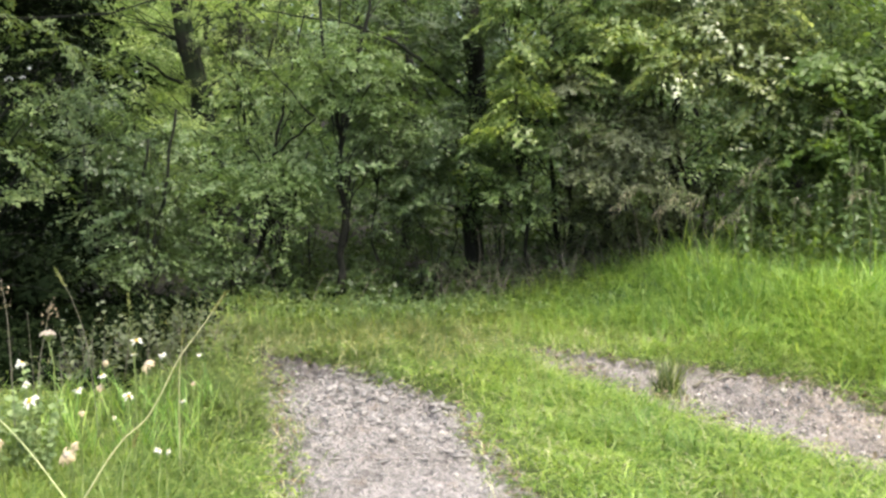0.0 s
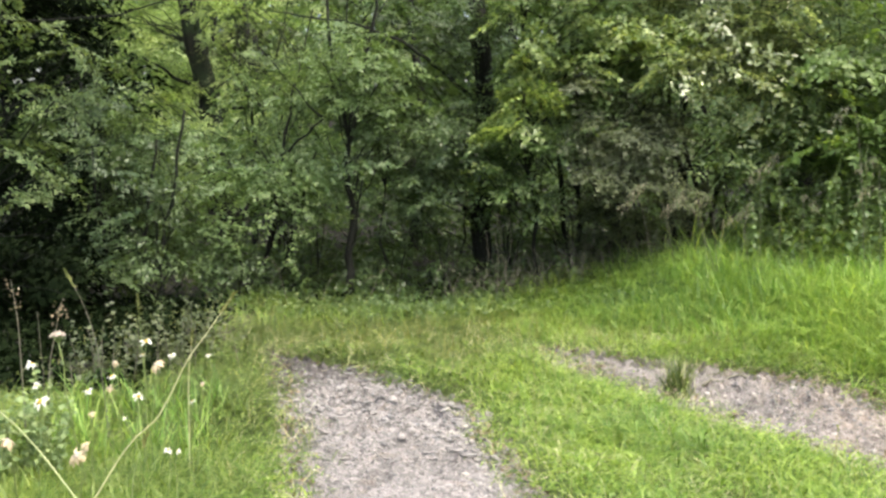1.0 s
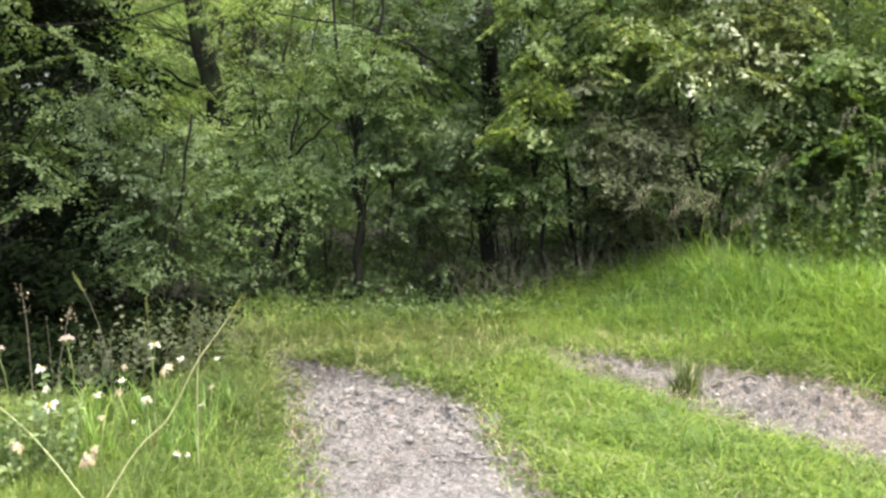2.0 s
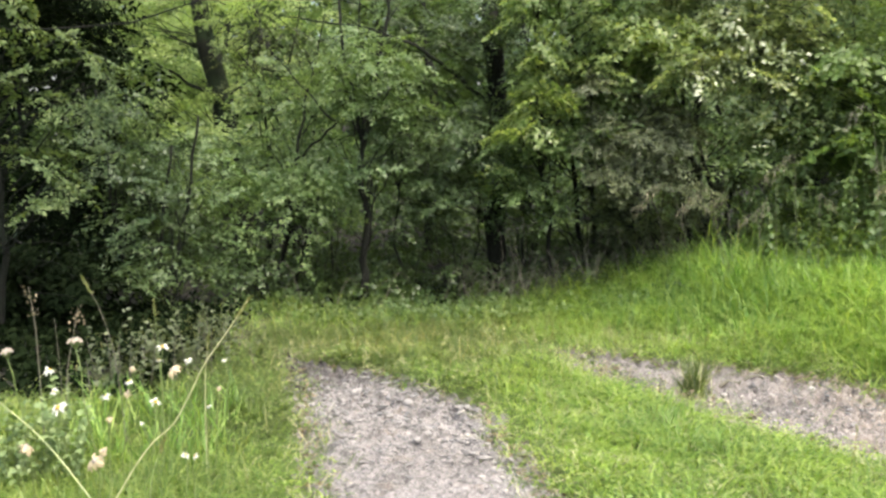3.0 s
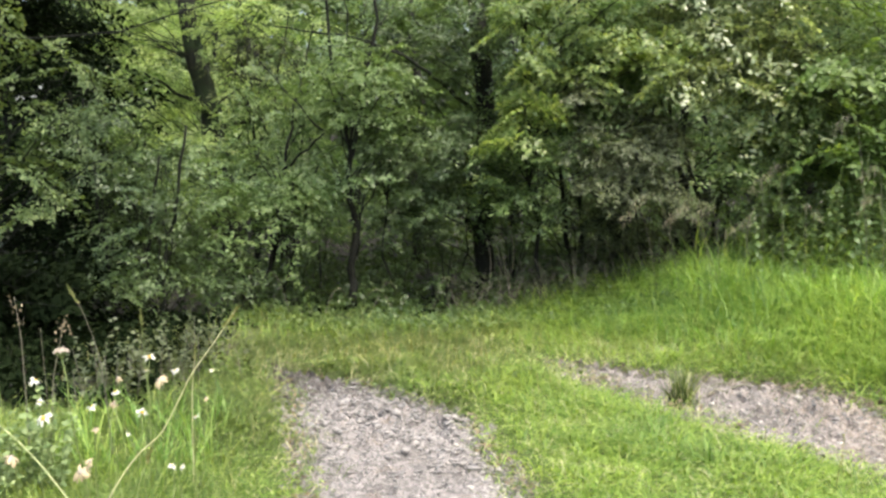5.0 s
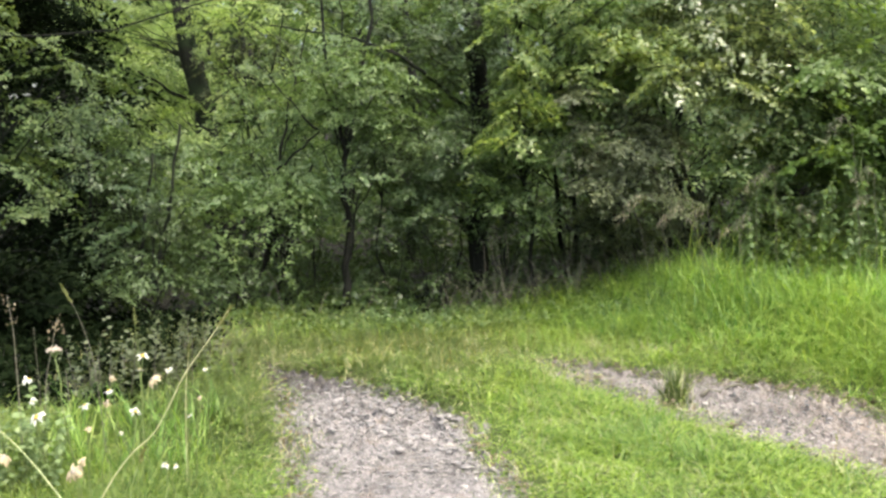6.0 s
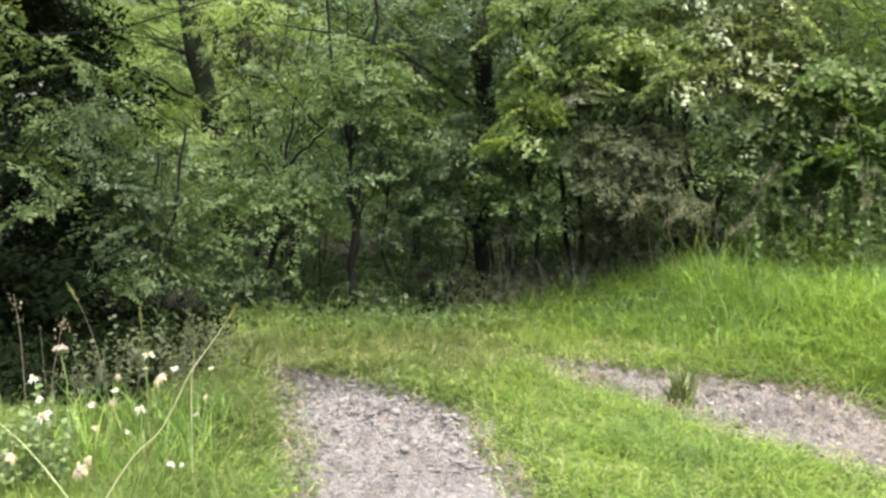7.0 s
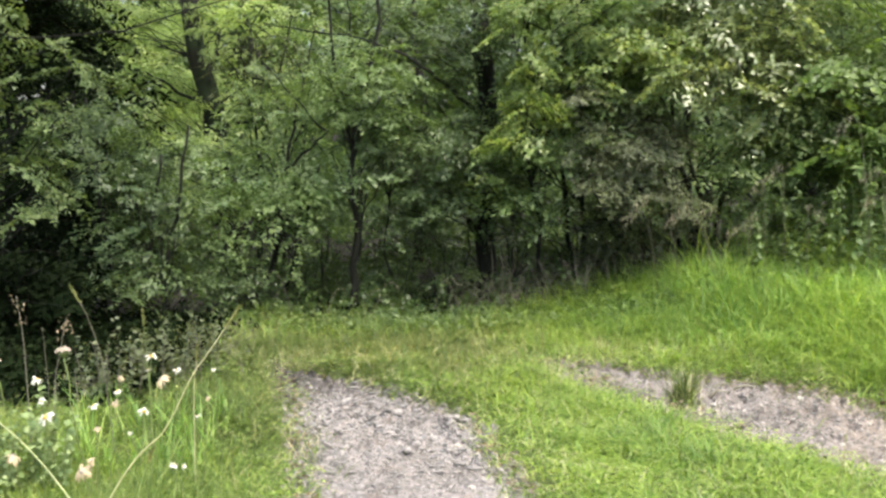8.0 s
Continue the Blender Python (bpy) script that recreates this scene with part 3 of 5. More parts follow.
# Broad-leaved bush at the edge of the flowers, a shade-dark tree close behind it
grow("shrub", "open hazel bush with broad leaves over the flowers", "shrub", (-3.0, 5.6),
     [((0, 0, 0), (0.3, -0.1, 2.2), 0.03, 0.012), ((-0.1, 0, 0), (-0.5, -0.3, 2.6), 0.03, 0.012), ((0.1, 0.1, 0), (0.2, 0.2, 2.4), 0.028, 0.01),
      ((0, -0.1, 0), (-0.1, -0.3, 3.0), 0.03, 0.012), ((0.1, -0.1, 0), (0.15, 0.1, 1.9), 0.025, 0.008)],
     cloud(g, 3, (-1.0, 0.0), (-0.5, 0.3), (1.3, 2.4), 0.22, 15)
     + [((x, y, z), (r, r * 0.9, r * 0.45), n, 1.0) for x, y, z, r, n in (
         (0.50, -0.20, 1.96, 0.14, 14), (0.42, -0.30, 1.86, 0.12, 10), (0.62, 0.00, 1.86, 0.12, 10), (0.44, -0.2, 2.10, 0.12, 10), (0.38, -0.2, 1.62, 0.13, 12), (0.52, -0.1, 1.52, 0.12, 10),
         (0.80, -0.10, 1.74, 0.13, 11), (0.95, -0.05, 1.66, 0.10, 8), (0.72, 0.00, 1.52, 0.11, 10), (0.86, 0.10, 1.42, 0.10, 8), (0.60, -0.10, 1.34, 0.12, 11), (0.45, -0.30, 1.28, 0.12, 10),
         (0.72, -0.20, 1.20, 0.10, 8), (0.94, 0.05, 1.22, 0.09, 8), (0.68, -0.25, 1.12, 0.08, 7), (0.73, -0.20, 1.02, 0.08, 7), (0.62, -0.30, 0.96, 0.08, 6))]
     # the high masses, out of view, are added to shade the hollow
     + [((2.03, -0.1, 2.2), (0.1, 0.06, 0.09), 7, 0.8)] + cloud(g, 10, (-1.7, 0.75), (-0.9, 1.0), (2.75, 4.6), 0.55, 28, 1.5) + cloud(g, 15, (-1.4, 1.05), (-2.8, -0.9), (2.75, 4.2), 0.5, 28, 1.5),
     L_BROAD, BARK, 0.043, slim=0.52, spray=0.23, flat=0.35, rise=(-0.9, 0.4), seed=14)
grow("tree", "dense dark tree behind the hazel, deep shade put into its leaf colour", "tree", (-4.1, 7.45),
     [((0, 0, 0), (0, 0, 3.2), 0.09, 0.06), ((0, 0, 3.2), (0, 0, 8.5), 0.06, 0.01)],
     # masses above 3 m are unseen, added to shade the left side
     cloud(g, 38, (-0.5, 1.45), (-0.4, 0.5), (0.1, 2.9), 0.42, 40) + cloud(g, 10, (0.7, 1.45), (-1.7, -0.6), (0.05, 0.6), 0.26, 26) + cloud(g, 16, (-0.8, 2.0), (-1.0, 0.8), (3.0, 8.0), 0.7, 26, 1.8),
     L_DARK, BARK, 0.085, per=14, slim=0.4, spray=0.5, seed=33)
at = (-2.25, 6.75)
grow("shrub", "dull green bush with half shade put into its leaf colour", "shrub", at,
     [((0, 0, 0), (0.2, -0.1, 1.3), 0.02, 0.008), ((-0.1, 0, 0), (-0.35, 0.0, 1.7), 0.02, 0.008), ((0.1, 0.0, 0), (0.4, -0.1, 1.5), 0.02, 0.008)],
     crown(at, 11, (-2.75, -2.1), (6.5, 7.1), (0.95, 1.6), 0.2, 24) + crown(at, 14, (-2.35, -1.85), (6.6, 7.1), (0.3, 1.1), 0.2, 24) + crown(at, 7, (-2.2, -1.75), (6.15, 6.6), (0.1, 0.5), 0.16, 18), L_SHADE, BARK, 0.046, spray=0.3, per=16, seed=34)
at = (-1.55, 7.75)
grow("shrub", "light green hazel bush at the edge of the wood", "shrub", at,
     [((0, 0, 0), (0.2, 0, 1.2), 0.018, 0.008), ((-0.1, 0, 0), (-0.45, -0.1, 1.1), 0.016, 0.008), ((0.1, 0.1, 0), (0.5, -0.3, 1.2), 0.016, 0.008), ((0, 0, 0), (0.3, 0.3, 2.0), 0.02, 0.008)],
     crown(at, 14, (-1.95, -1.2), (7.2, 7.6), (0.62, 1.2), 0.19, 26) + crown(at, 3, (-1.95, -1.65), (7.15, 7.4), (0.3, 0.6), 0.15, 16) + crown(at, 8, (-1.75, -1.2), (7.7, 8.3), (0.8, 1.6), 0.22, 26),
     L_FRESH, BARK, 0.048, per=17, seed=15, bare=[((0.1, 0.0, 1.1), (0.58, -0.4, 1.46), 0.012, 0.008), ((0.58, -0.4, 1.46), (0.1, -0.5, 2.0), 0.01, 0.003)])
at = (1.05, 7.9)
grow("shrub", "upright bush with layered green leaves hanging over the grass", "shrub", at,
     [((0, 0, 0), (0.0, -0.2, 2.8), 0.024, 0.01), ((0.1, 0, 0), (0.5, -0.1, 2.4), 0.02, 0.008), ((0, 0.1, 0), (-0.3, 0.2, 3.2), 0.024, 0.01)],
     crown(at, 30, (0.45, 1.15), (7.3, 7.8), (1.05, 2.6), 0.2, 26, 1.0, 0.25) + crown(at, 16, (1.0, 1.7), (7.3, 7.7), (1.65, 2.6), 0.2, 26, 1.0, 0.25) + crown(at, 10, (0.6, 1.6), (7.8, 8.4), (1.3, 2.6), 0.28, 30) + crown(at, 5, (0.45, 1.0), (7.35, 7.55), (0.7, 0.95), 0.13, 14),
     L_BRIGHT, BARK, 0.056, per=15, spray=0.34, rise=(-0.85, 0.25), seed=16)
# Added tree: its paler leaf colour gives the bush a sunlit edge.
at = (0.62, 7.55)
grow("tree", "added tree before a dark trunk, its yellow-green leaves the bush's sunlit rim", "tree", at,
     [((0, 0, 0), (0.05, 0.0, 2.9), 0.02, 0.006)],
     crown(at, 15, (0.34, 0.66), (7.0, 7.3), (1.2, 2.5), 0.15, 16, 1.0, 0.35) + crown(at, 1, (0.14, 0.34), (7.1, 7.3), (1.05, 1.15), 0.1, 8) + crown(at, 16, (0.8, 1.6), (7.1, 7.4), (1.8, 2.55), 0.17, 22),
     L_RIM, BARK, 0.056, per=13, spray=0.22, rise=(-0.85, 0.2), seed=21)
at = (2.05, 8.2)
grow("shrub", "willow bush with glossy silvery green leaves", "shrub", at,
     [((0, 0, 0), (-0.2, -0.2, 2.6), 0.03, 0.012), ((0.1, 0, 0), (0.7, -0.3, 2.4), 0.028, 0.01), ((0, 0.1, 0), (-0.7, 0.0, 2.4), 0.028, 0.01), ((0, 0.1, 0), (0.2, 0.3, 3.6), 0.028, 0.01)],
     crown(at, 30, (1.55, 2.5), (7.1, 7.55), (1.65, 2.7), 0.19, 26, 1.0, 0.35) + crown(at, 14, (1.3, 2.9), (7.8, 8.5), (1.4, 2.7), 0.30, 30) + crown(at, 10, (2.2, 2.85), (7.1, 7.45), (1.3, 2.1), 0.18, 22, 1.0, 0.4),
     L_WILLOW, BARK_GREY, 0.062, per=16, slim=0.40, face_out=0.65, rise=(-0.85, 0.2), seed=17, bare=[((-0.6, -0.6, 0.75), (0.4, -0.9, 0.85), 0.012, 0.006)])
at = (1.6, 7.75)
grow("shrub", "dull brownish thicket of thin twigs and small leaves", "shrub", at,
     [((0, 0, 0), (-0.3, -0.1, 1.3), 0.012, 0.004), ((0.1, 0, 0), (0.4, -0.1, 1.2), 0.012, 0.004), ((0, 0.1, 0), (0.0, 0.0, 1.6), 0.012, 0.004), ((0, 0, 0), (-0.6, 0.0, 1.0), 0.01, 0.004)],
     crown(at, 36, (0.9, 1.66), (6.98, 7.4), (0.85, 1.75), 0.17, 25, 1.0, 0.42) + crown(at, 14, (0.9, 1.75), (7.6, 8.1), (0.3, 0.8), 0.18, 22) + crown(at, 9, (1.0, 1.5), (7.25, 7.5), (0.5, 0.85), 0.16, 10),
     L_DULL, BARK, 0.038, per=16, spray=0.28, rise=(-0.85, 0.2), seed=19)
at = (3.6, 7.6)
grow("shrub", "broad dark green bush above tall grass", "shrub", at,
     [((0, 0, 0), (-0.2, -0.2, 2.4), 0.03, 0.012), ((0.1, 0, 0), (0.6, -0.2, 2.2), 0.03, 0.01), ((0, 0.1, 0), (-0.7, 0.0, 2.0), 0.03, 0.01)],
     crown(at, 20, (2.65, 4.0), (7.4, 8.0), (0.5, 2.5), 0.28, 32) + crown(at, 34, (2.3, 3.5), (6.95, 7.35), (0.35, 1.6), 0.18, 24, 1.0, 0.35) + crown(at, 14, (2.55, 3.5), (7.25, 7.6), (1.75, 2.7), 0.2, 26, 1.0, 0.3) + crown(at, 12, (2.4, 3.05), (6.85, 7.1), (1.15, 1.7), 0.17, 24, 1.0, 0.3) + crown(at, 12, (2.15, 2.6), (7.0, 7.3), (0.6, 1.4), 0.15, 16)
     + cloud(g, 3, (-1.0, 1.0), (0.0, 1.0), (2.7, 3.4), 0.45, 18, 1.5),
     L_FERN, BARK, 0.052, per=16, rise=(-0.85, 0.2), seed=18)
at = (3.35, 7.0)
grow("tree", "young field maple with fresh green leaves", "tree", at,
     [((0, 0, 0), (-0.1, -0.05, 2.8), 0.026, 0.008)],
     crown(at, 15, (2.65, 3.4), (6.75, 7.0), (1.15, 1.9), 0.18, 24, 1.0, 0.35) + crown(at, 3, (2.9, 3.6), (6.8, 7.1), (2.1, 2.6), 0.22, 18), L_MAPLE, BARK, 0.06, per=16, slim=0.7, seed=24)
# Second and third rows of the wood
# Some rows carry sunlight or deep shade in their leaf colour.
row = 0
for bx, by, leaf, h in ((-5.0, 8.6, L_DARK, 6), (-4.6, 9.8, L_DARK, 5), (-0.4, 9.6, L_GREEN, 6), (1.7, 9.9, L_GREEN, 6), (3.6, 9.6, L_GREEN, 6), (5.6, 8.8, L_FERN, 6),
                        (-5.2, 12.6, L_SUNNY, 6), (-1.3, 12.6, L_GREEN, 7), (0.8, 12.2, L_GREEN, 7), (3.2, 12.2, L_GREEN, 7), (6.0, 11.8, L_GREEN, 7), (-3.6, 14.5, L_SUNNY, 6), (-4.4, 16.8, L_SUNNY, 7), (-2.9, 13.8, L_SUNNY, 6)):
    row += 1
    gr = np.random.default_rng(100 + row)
    grow("tree", "forest tree in the back rows of the wood", "tree", (bx, by),
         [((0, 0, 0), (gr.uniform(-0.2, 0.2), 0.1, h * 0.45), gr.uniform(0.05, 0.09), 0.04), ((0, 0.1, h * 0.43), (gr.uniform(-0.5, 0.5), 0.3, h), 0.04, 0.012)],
         # upper masses are out of view, more on the left to shade it
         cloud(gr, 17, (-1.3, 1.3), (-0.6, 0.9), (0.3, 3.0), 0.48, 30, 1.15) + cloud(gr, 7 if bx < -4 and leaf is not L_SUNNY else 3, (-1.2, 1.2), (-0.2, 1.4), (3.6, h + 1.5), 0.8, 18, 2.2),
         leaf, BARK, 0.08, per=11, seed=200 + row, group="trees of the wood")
# Thin saplings in the shade behind the grass
gs = np.random.default_rng(61)
for k, (bx, by, hh) in enumerate(((-1.05, 7.6, 0.9), (-0.55, 7.8, 1.5), (0.05, 8.2, 1.6), (0.52, 7.75, 0.8), (0.75, 8.4, 1.4), (1.35, 8.0, 1.3), (1.9, 8.2, 1.4), (2.6, 7.7, 0.9))):
    grow("sapling", "thin bare-stemmed sapling in the shade of the wood edge", "sapling", (bx, by),
         [((0, 0, 0), (gs.uniform(-0.12, 0.12), gs.uniform(-0.1, 0.1), hh), gs.uniform(0.008, 0.016), 0.004)],
         cloud(gs, 2, (-0.15, 0.15), (-0.1, 0.2), (0.75 * hh, hh), 0.16, 7), L_HAZEL, BARK, 0.05, per=9, spray=0.25, seed=300 + k, group="saplings at the wood edge")

# Low brambles and young growth that close the wood edge down to the grass
for k, (bx, by, wide, hh, leaf, n) in enumerate(((-1.62, 7.2, 0.25, 0.4, L_SHADE, 4), (-1.2, 7.5, 0.2, 0.45, L_HAZEL, 4), (-0.48, 7.65, 0.2, 0.5, L_HAZEL, 4), (-0.1, 7.6, 0.2, 0.6, L_HAZEL, 4),
                                                 (0.5, 7.8, 0.22, 0.5, L_HAZEL, 5), (1.0, 7.85, 0.22, 0.6, L_HAZEL, 5), (2.15, 7.75, 0.26, 0.7, L_DULL, 6), (2.75, 7.5, 0.3, 0.75, L_SHADE, 8))):
    grow("bramble", "low leafy bramble under the wood edge", "bramble", (bx, by),
         [((0, 0, 0), (0.1, -0.05, hh), 0.009, 0.003), ((0, 0, 0), (-0.15, 0.05, 0.8 * hh), 0.009, 0.003), ((0, 0, 0), (0.0, 0.1, 0.9 * hh), 0.009, 0.003)],
         cloud(gs, n, (-wide, wide), (-0.12, 0.2), (0.12, hh), 0.15, 18), leaf, BARK, 0.045, per=12, spray=0.26, seed=340 + k, group="brambles at the wood edge")


def undergrowth(name, label, n, xr, yr, size, leaf, seed, tall=0.25, start=None):
    """Low leafy plants on the forest floor."""
    gu = np.random.default_rng(seed)
    x, y = gu.uniform(*xr, n), gu.uniform(*yr, n)
    edge = 6.9 + 0.25 * wave(x, y, 1.0, 41) + np.where(x < -1.6, 1.2, 0) + 0.45 * smoothstep(-0.3, 0.8, x)
    ok = y > (edge if start is None else start)
    x, y = x[ok], y[ok]
    o = np.stack([x, y, ground_z(x, y) + gu.uniform(0, 0.08, len(x))], 1)
    w = np.concatenate([gu.normal(0, 0.5, (len(x), 2)), gu.uniform(0.3, 1.2, (len(x), 1))], 1)
    a, b = sprays(o, w, gu.uniform(0.5, 1.3, len(x)) * tall, 8, size, 0.6, 0.5, 0.5, gu)
    tagged(link_mesh(name, *a, leaf), label, "undergrowth", kind="stuff")


undergrowth("undergrowth", "dark low leafy plants on the forest floor", 3000, (-4, 5), (7.2, 10), 0.055, L_HAZEL, 71, 0.4)
# Leaves coloured as dark as the shade they lie in
undergrowth("shaded_weeds", "low leaf cover under the hazel, the shade there put into its colour", 1800, (-4.5, -1.5), (4.25, 6.9), 0.055, L_DARK, 73, 0.22, 4.2)
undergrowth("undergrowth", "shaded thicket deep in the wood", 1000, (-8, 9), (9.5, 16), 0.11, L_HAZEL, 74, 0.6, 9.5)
undergrowth("undergrowth", "low weeds where the grass ends, the wood's shade put into their colour", 260, (-1.7, 2.6), (7.1, 7.9), 0.04, L_DARK, 75, 0.15, 7.15)
undergrowth("undergrowth", "fresh green herbs along the edge of the wood", 2300, (-1.7, 1.9), (6.5, 7.6), 0.034, L_FERN, 72, 0.17, 6.55)


def canes():
    """Thin arching canes in the gloom behind the last grass."""
    gk = np.random.default_rng(77)
    for x, y, run, h in ((-1.45, 7.15, 0.3, 0.36), (-1.25, 7.2, -0.22, 0.42), (-1.02, 7.1, 0.2, 0.3), (-0.66, 7.15, 0.24, 0.34), (-0.42, 7.2, -0.26, 0.3), (-0.2, 7.25, 0.22, 0.4), (0.05, 7.2, -0.2, 0.36),
                         (0.55, 7.35, 0.25, 0.34), (0.8, 7.35, -0.3, 0.42), (1.05, 7.4, 0.28, 0.4), (1.3, 7.35, -0.26, 0.5), (1.5, 7.3, 0.2, 0.46)):
        bz = float(ground_z(np.array(x), np.array(y)))
        top = new("bramble_cane")
        top.location = (x, y, bz)
        tagged(top, "thin arching pale cane with a few dull leaves", "bramble", "bramble canes at the wood edge")
        u = np.linspace(0, 1, 12)
        path = np.stack([run * u, gk.normal(0, 0.05) * u, h * np.sin(u * 2.3) / math.sin(1.57) - 0.02], 1) + gk.normal(0, 0.004, (12, 3)) * u[:, None]
        part("stem", *tube(path, np.linspace(0.0035, 0.0012, 12), 5), DEAD, top)
        n = 7
        k = gk.integers(3, 12, n)
        w = gk.normal(0, 1, (n, 3)) * [1, 1, 0.3]
        ln = gk.uniform(0.025, 0.05, n)
        part("foliage", *leaves(path[k], w, np.array([0, 0, 1.0]) + gk.normal(0, 0.4, (n, 3)), ln, ln * 0.6, 0.2), L_SHADE, top, smooth=False)["kind"] = "stuff"


def far_woods():
    """Thick woods that close the view."""
    gf = np.random.default_rng(55)
    n = 5200
    ang = gf.uniform(-0.62, 0.62, n)
    d = gf.uniform(17, 24, n)
    o = np.stack([d * np.sin(ang), d * np.cos(ang), gf.uniform(0.1, 7.0, n)], 1)
    w = unit(gf.normal(0, 1, (n, 3))) * [1, 1, 0.4]
    a, b = sprays(o, w, gf.uniform(0.7, 1.3, n), 9, 0.34, 0.65, 0.3, 0.6, gf, 1.3)
    tagged(link_mesh("far_woods", *a, L_FAR), "dense green woods in the distance", "woods", kind="stuff")


far_woods()


# ---- grass ----
def blades(x, y, height, width, lean, g, curl=1.0, short=False):
    """Arching blades of grass: three pairs of points (short ones: two) and a tip."""
    n = len(x)
    z = turf_z(x, y) - 0.01
    az = g.uniform(0, 2 * np.pi, n)
    out = np.stack([np.cos(az), np.sin(az)], 1)
    fa = az + np.pi / 2 + g.normal(0, 0.4, n)
    side = np.stack([np.cos(fa), np.sin(fa), np.zeros(n)], 1)
    steps = ((0, 0.9), (0.55, 1.0), (1.0, 0.0)) if short else ((0, 0.8), (0.4, 1.0), (0.75, 0.7), (1.0, 0.0))
    last = len(steps) - 1
    v = np.empty((n, 2 * last + 1, 3))
    for k, (u, w) in enumerate(steps):
        s = lean * (u * 0.35 + 0.65 * u ** 2.2 * curl)
        c = np.stack([x + out[:, 0] * s * height, y + out[:, 1] * s * height, z + height * (u - 0.35 * lean * u ** 2.5)], 1)
        if k < last:
            v[:, 2 * k] = c - side * (width * w * 0.5)[:, None]
            v[:, 2 * k + 1] = c + side * (width * w * 0.5)[:, None]
        else:
            v[:, 2 * last] = c
    t = np.array([[0, 1, 3], [0, 3, 2], [2, 3, 4]] if short else [[0, 1, 3], [0, 3, 2], [2, 3, 5], [2, 5, 4], [4, 5, 6]])
    return v.reshape(-1, 3), (np.arange(n)[:, None, None] * (2 * last + 1) + t).reshape(-1, 3)


def scatter(n, x0, x1, y0, y1, g, keep):
    x, y = g.uniform(x0, x1, n), g.uniform(y0, y1, n)
    p = keep(x, y)
    ok = g.random(n) < p
    return x[ok], y[ok]


def free(x, y, edge=0.0):
    """1 outside the ruts, falling to 0 within them."""
    l, r = in_ruts(x, y)
    return smoothstep(0.12, -0.08, np.maximum(l, r) + edge + 0.03 * wave(x, y, 0.2, 8))


def trodden(x, y):
    """Grass stays low beside the ruts."""
    l, r = in_ruts(x, y)
    return 0.35 + 0.65 * smoothstep(0.0, -0.35, np.maximum(l, r))


def tall_zone(x, y):
    """Where the long grass of the bank stands."""
    return smoothstep(0.1, 0.9, x - np.interp(y, [2, 3, 4.2, 4.8, 5.3, 5.8, 6.6, 8.5], [4.0, 2.8, 2.0, 1.85, 1.4, 1.0, 0.3, -0.6]) + 0.15 * wave(x, y, 0.7, 21))


def bank_end(x, y):
    """The long grass stops before the thicket."""
    return smoothstep(0.25, -0.2, y - np.interp(x, [0.2, 1.0, 1.6, 2.4, 3.2, 5.0], [6.95, 7.3, 7.4, 7.4, 7.35, 8.0]) + 0.1 * wave(x, y, 0.5, 35))


def meadow_zone(x, y):
    return smoothstep(-0.55, -1.0, x + 0.12 * (y - 3.5) + 0.1 * wave(x, y, 0.6, 22)) * smoothstep(0.35, -0.2, y - np.interp(x, [-2.6, -1.75, -1.3, -1.0], [3.95, 4.2, 5.0, 6.0]))


gg = np.random.default_rng(9)
x, y = scatter(226000, -2.6, 3.6, 1.7, 8.4, gg, lambda x, y: smoothstep(1.7, 2.7, y) * free(x, y) * (1 - 0.6 * tall_zone(x, y)) * (1 - 0.7 * meadow_zone(x, y)) * smoothstep(0.35, -0.15, y - np.interp(x, [-2.4, -1.75, -1.35, -1.1, 0.0, 0.5, 1.2, 2.0], [4.0, 4.3, 6.0, 6.6, 6.85, 7.2, 7.55, 7.7]) + 0.12 * wave(x, y, 0.6, 29)))
h = 0.072 * trodden(x, y) * gg.uniform(0.5, 1.7, len(x)) * (1 + 0.35 * wave(x, y, 0.8, 23)) * (1 + 0.45 * wave(x, y, 0.17, 26)) * (1 + 0.6 * smoothstep(5.6, 7.2, y)) * (1 + 0.7 * tall_zone(x, y))
# More dark blades towards the trees: their shade, as grass colour
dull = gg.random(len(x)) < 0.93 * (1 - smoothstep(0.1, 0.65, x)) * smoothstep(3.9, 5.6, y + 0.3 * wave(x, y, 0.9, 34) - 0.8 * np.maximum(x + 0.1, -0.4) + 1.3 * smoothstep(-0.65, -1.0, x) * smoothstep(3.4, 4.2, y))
for kind_of, mat, who, what in (("short_grass", G_SHORT, ~dull, "short trodden green grass between the ruts"), ("dull_grass", G_DULL_SHADED, dull, "dull grass with old stems before the wood, tree shade in its colour")):
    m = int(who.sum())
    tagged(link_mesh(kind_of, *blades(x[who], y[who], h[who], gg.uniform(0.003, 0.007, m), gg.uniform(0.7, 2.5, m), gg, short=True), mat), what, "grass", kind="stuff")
x, y = scatter(80000, 0.2, 5.0, 2.2, 9.0, gg, lambda x, y: smoothstep(2.2, 3.2, y) * smoothstep(5.0, 4.4, x) * free(x, y, 0.03) * tall_zone(x, y) * bank_end(x, y))
h = 0.30 * gg.uniform(0.45, 1.4, len(x)) * (0.42 + 0.58 * tall_zone(x - 0.7, y)) * (1 + 0.25 * wave(x, y, 0.7, 24)) * (1 + 0.3 * wave(x, y, 0.22, 28))
tagged(link_mesh("tall_grass", *blades(x, y, h, gg.uniform(0.004, 0.009, len(x)), gg.uniform(0.3, 1.7, len(x)), gg), G_TALL), "long lush bright green grass on a low bank", "grass", kind="stuff")
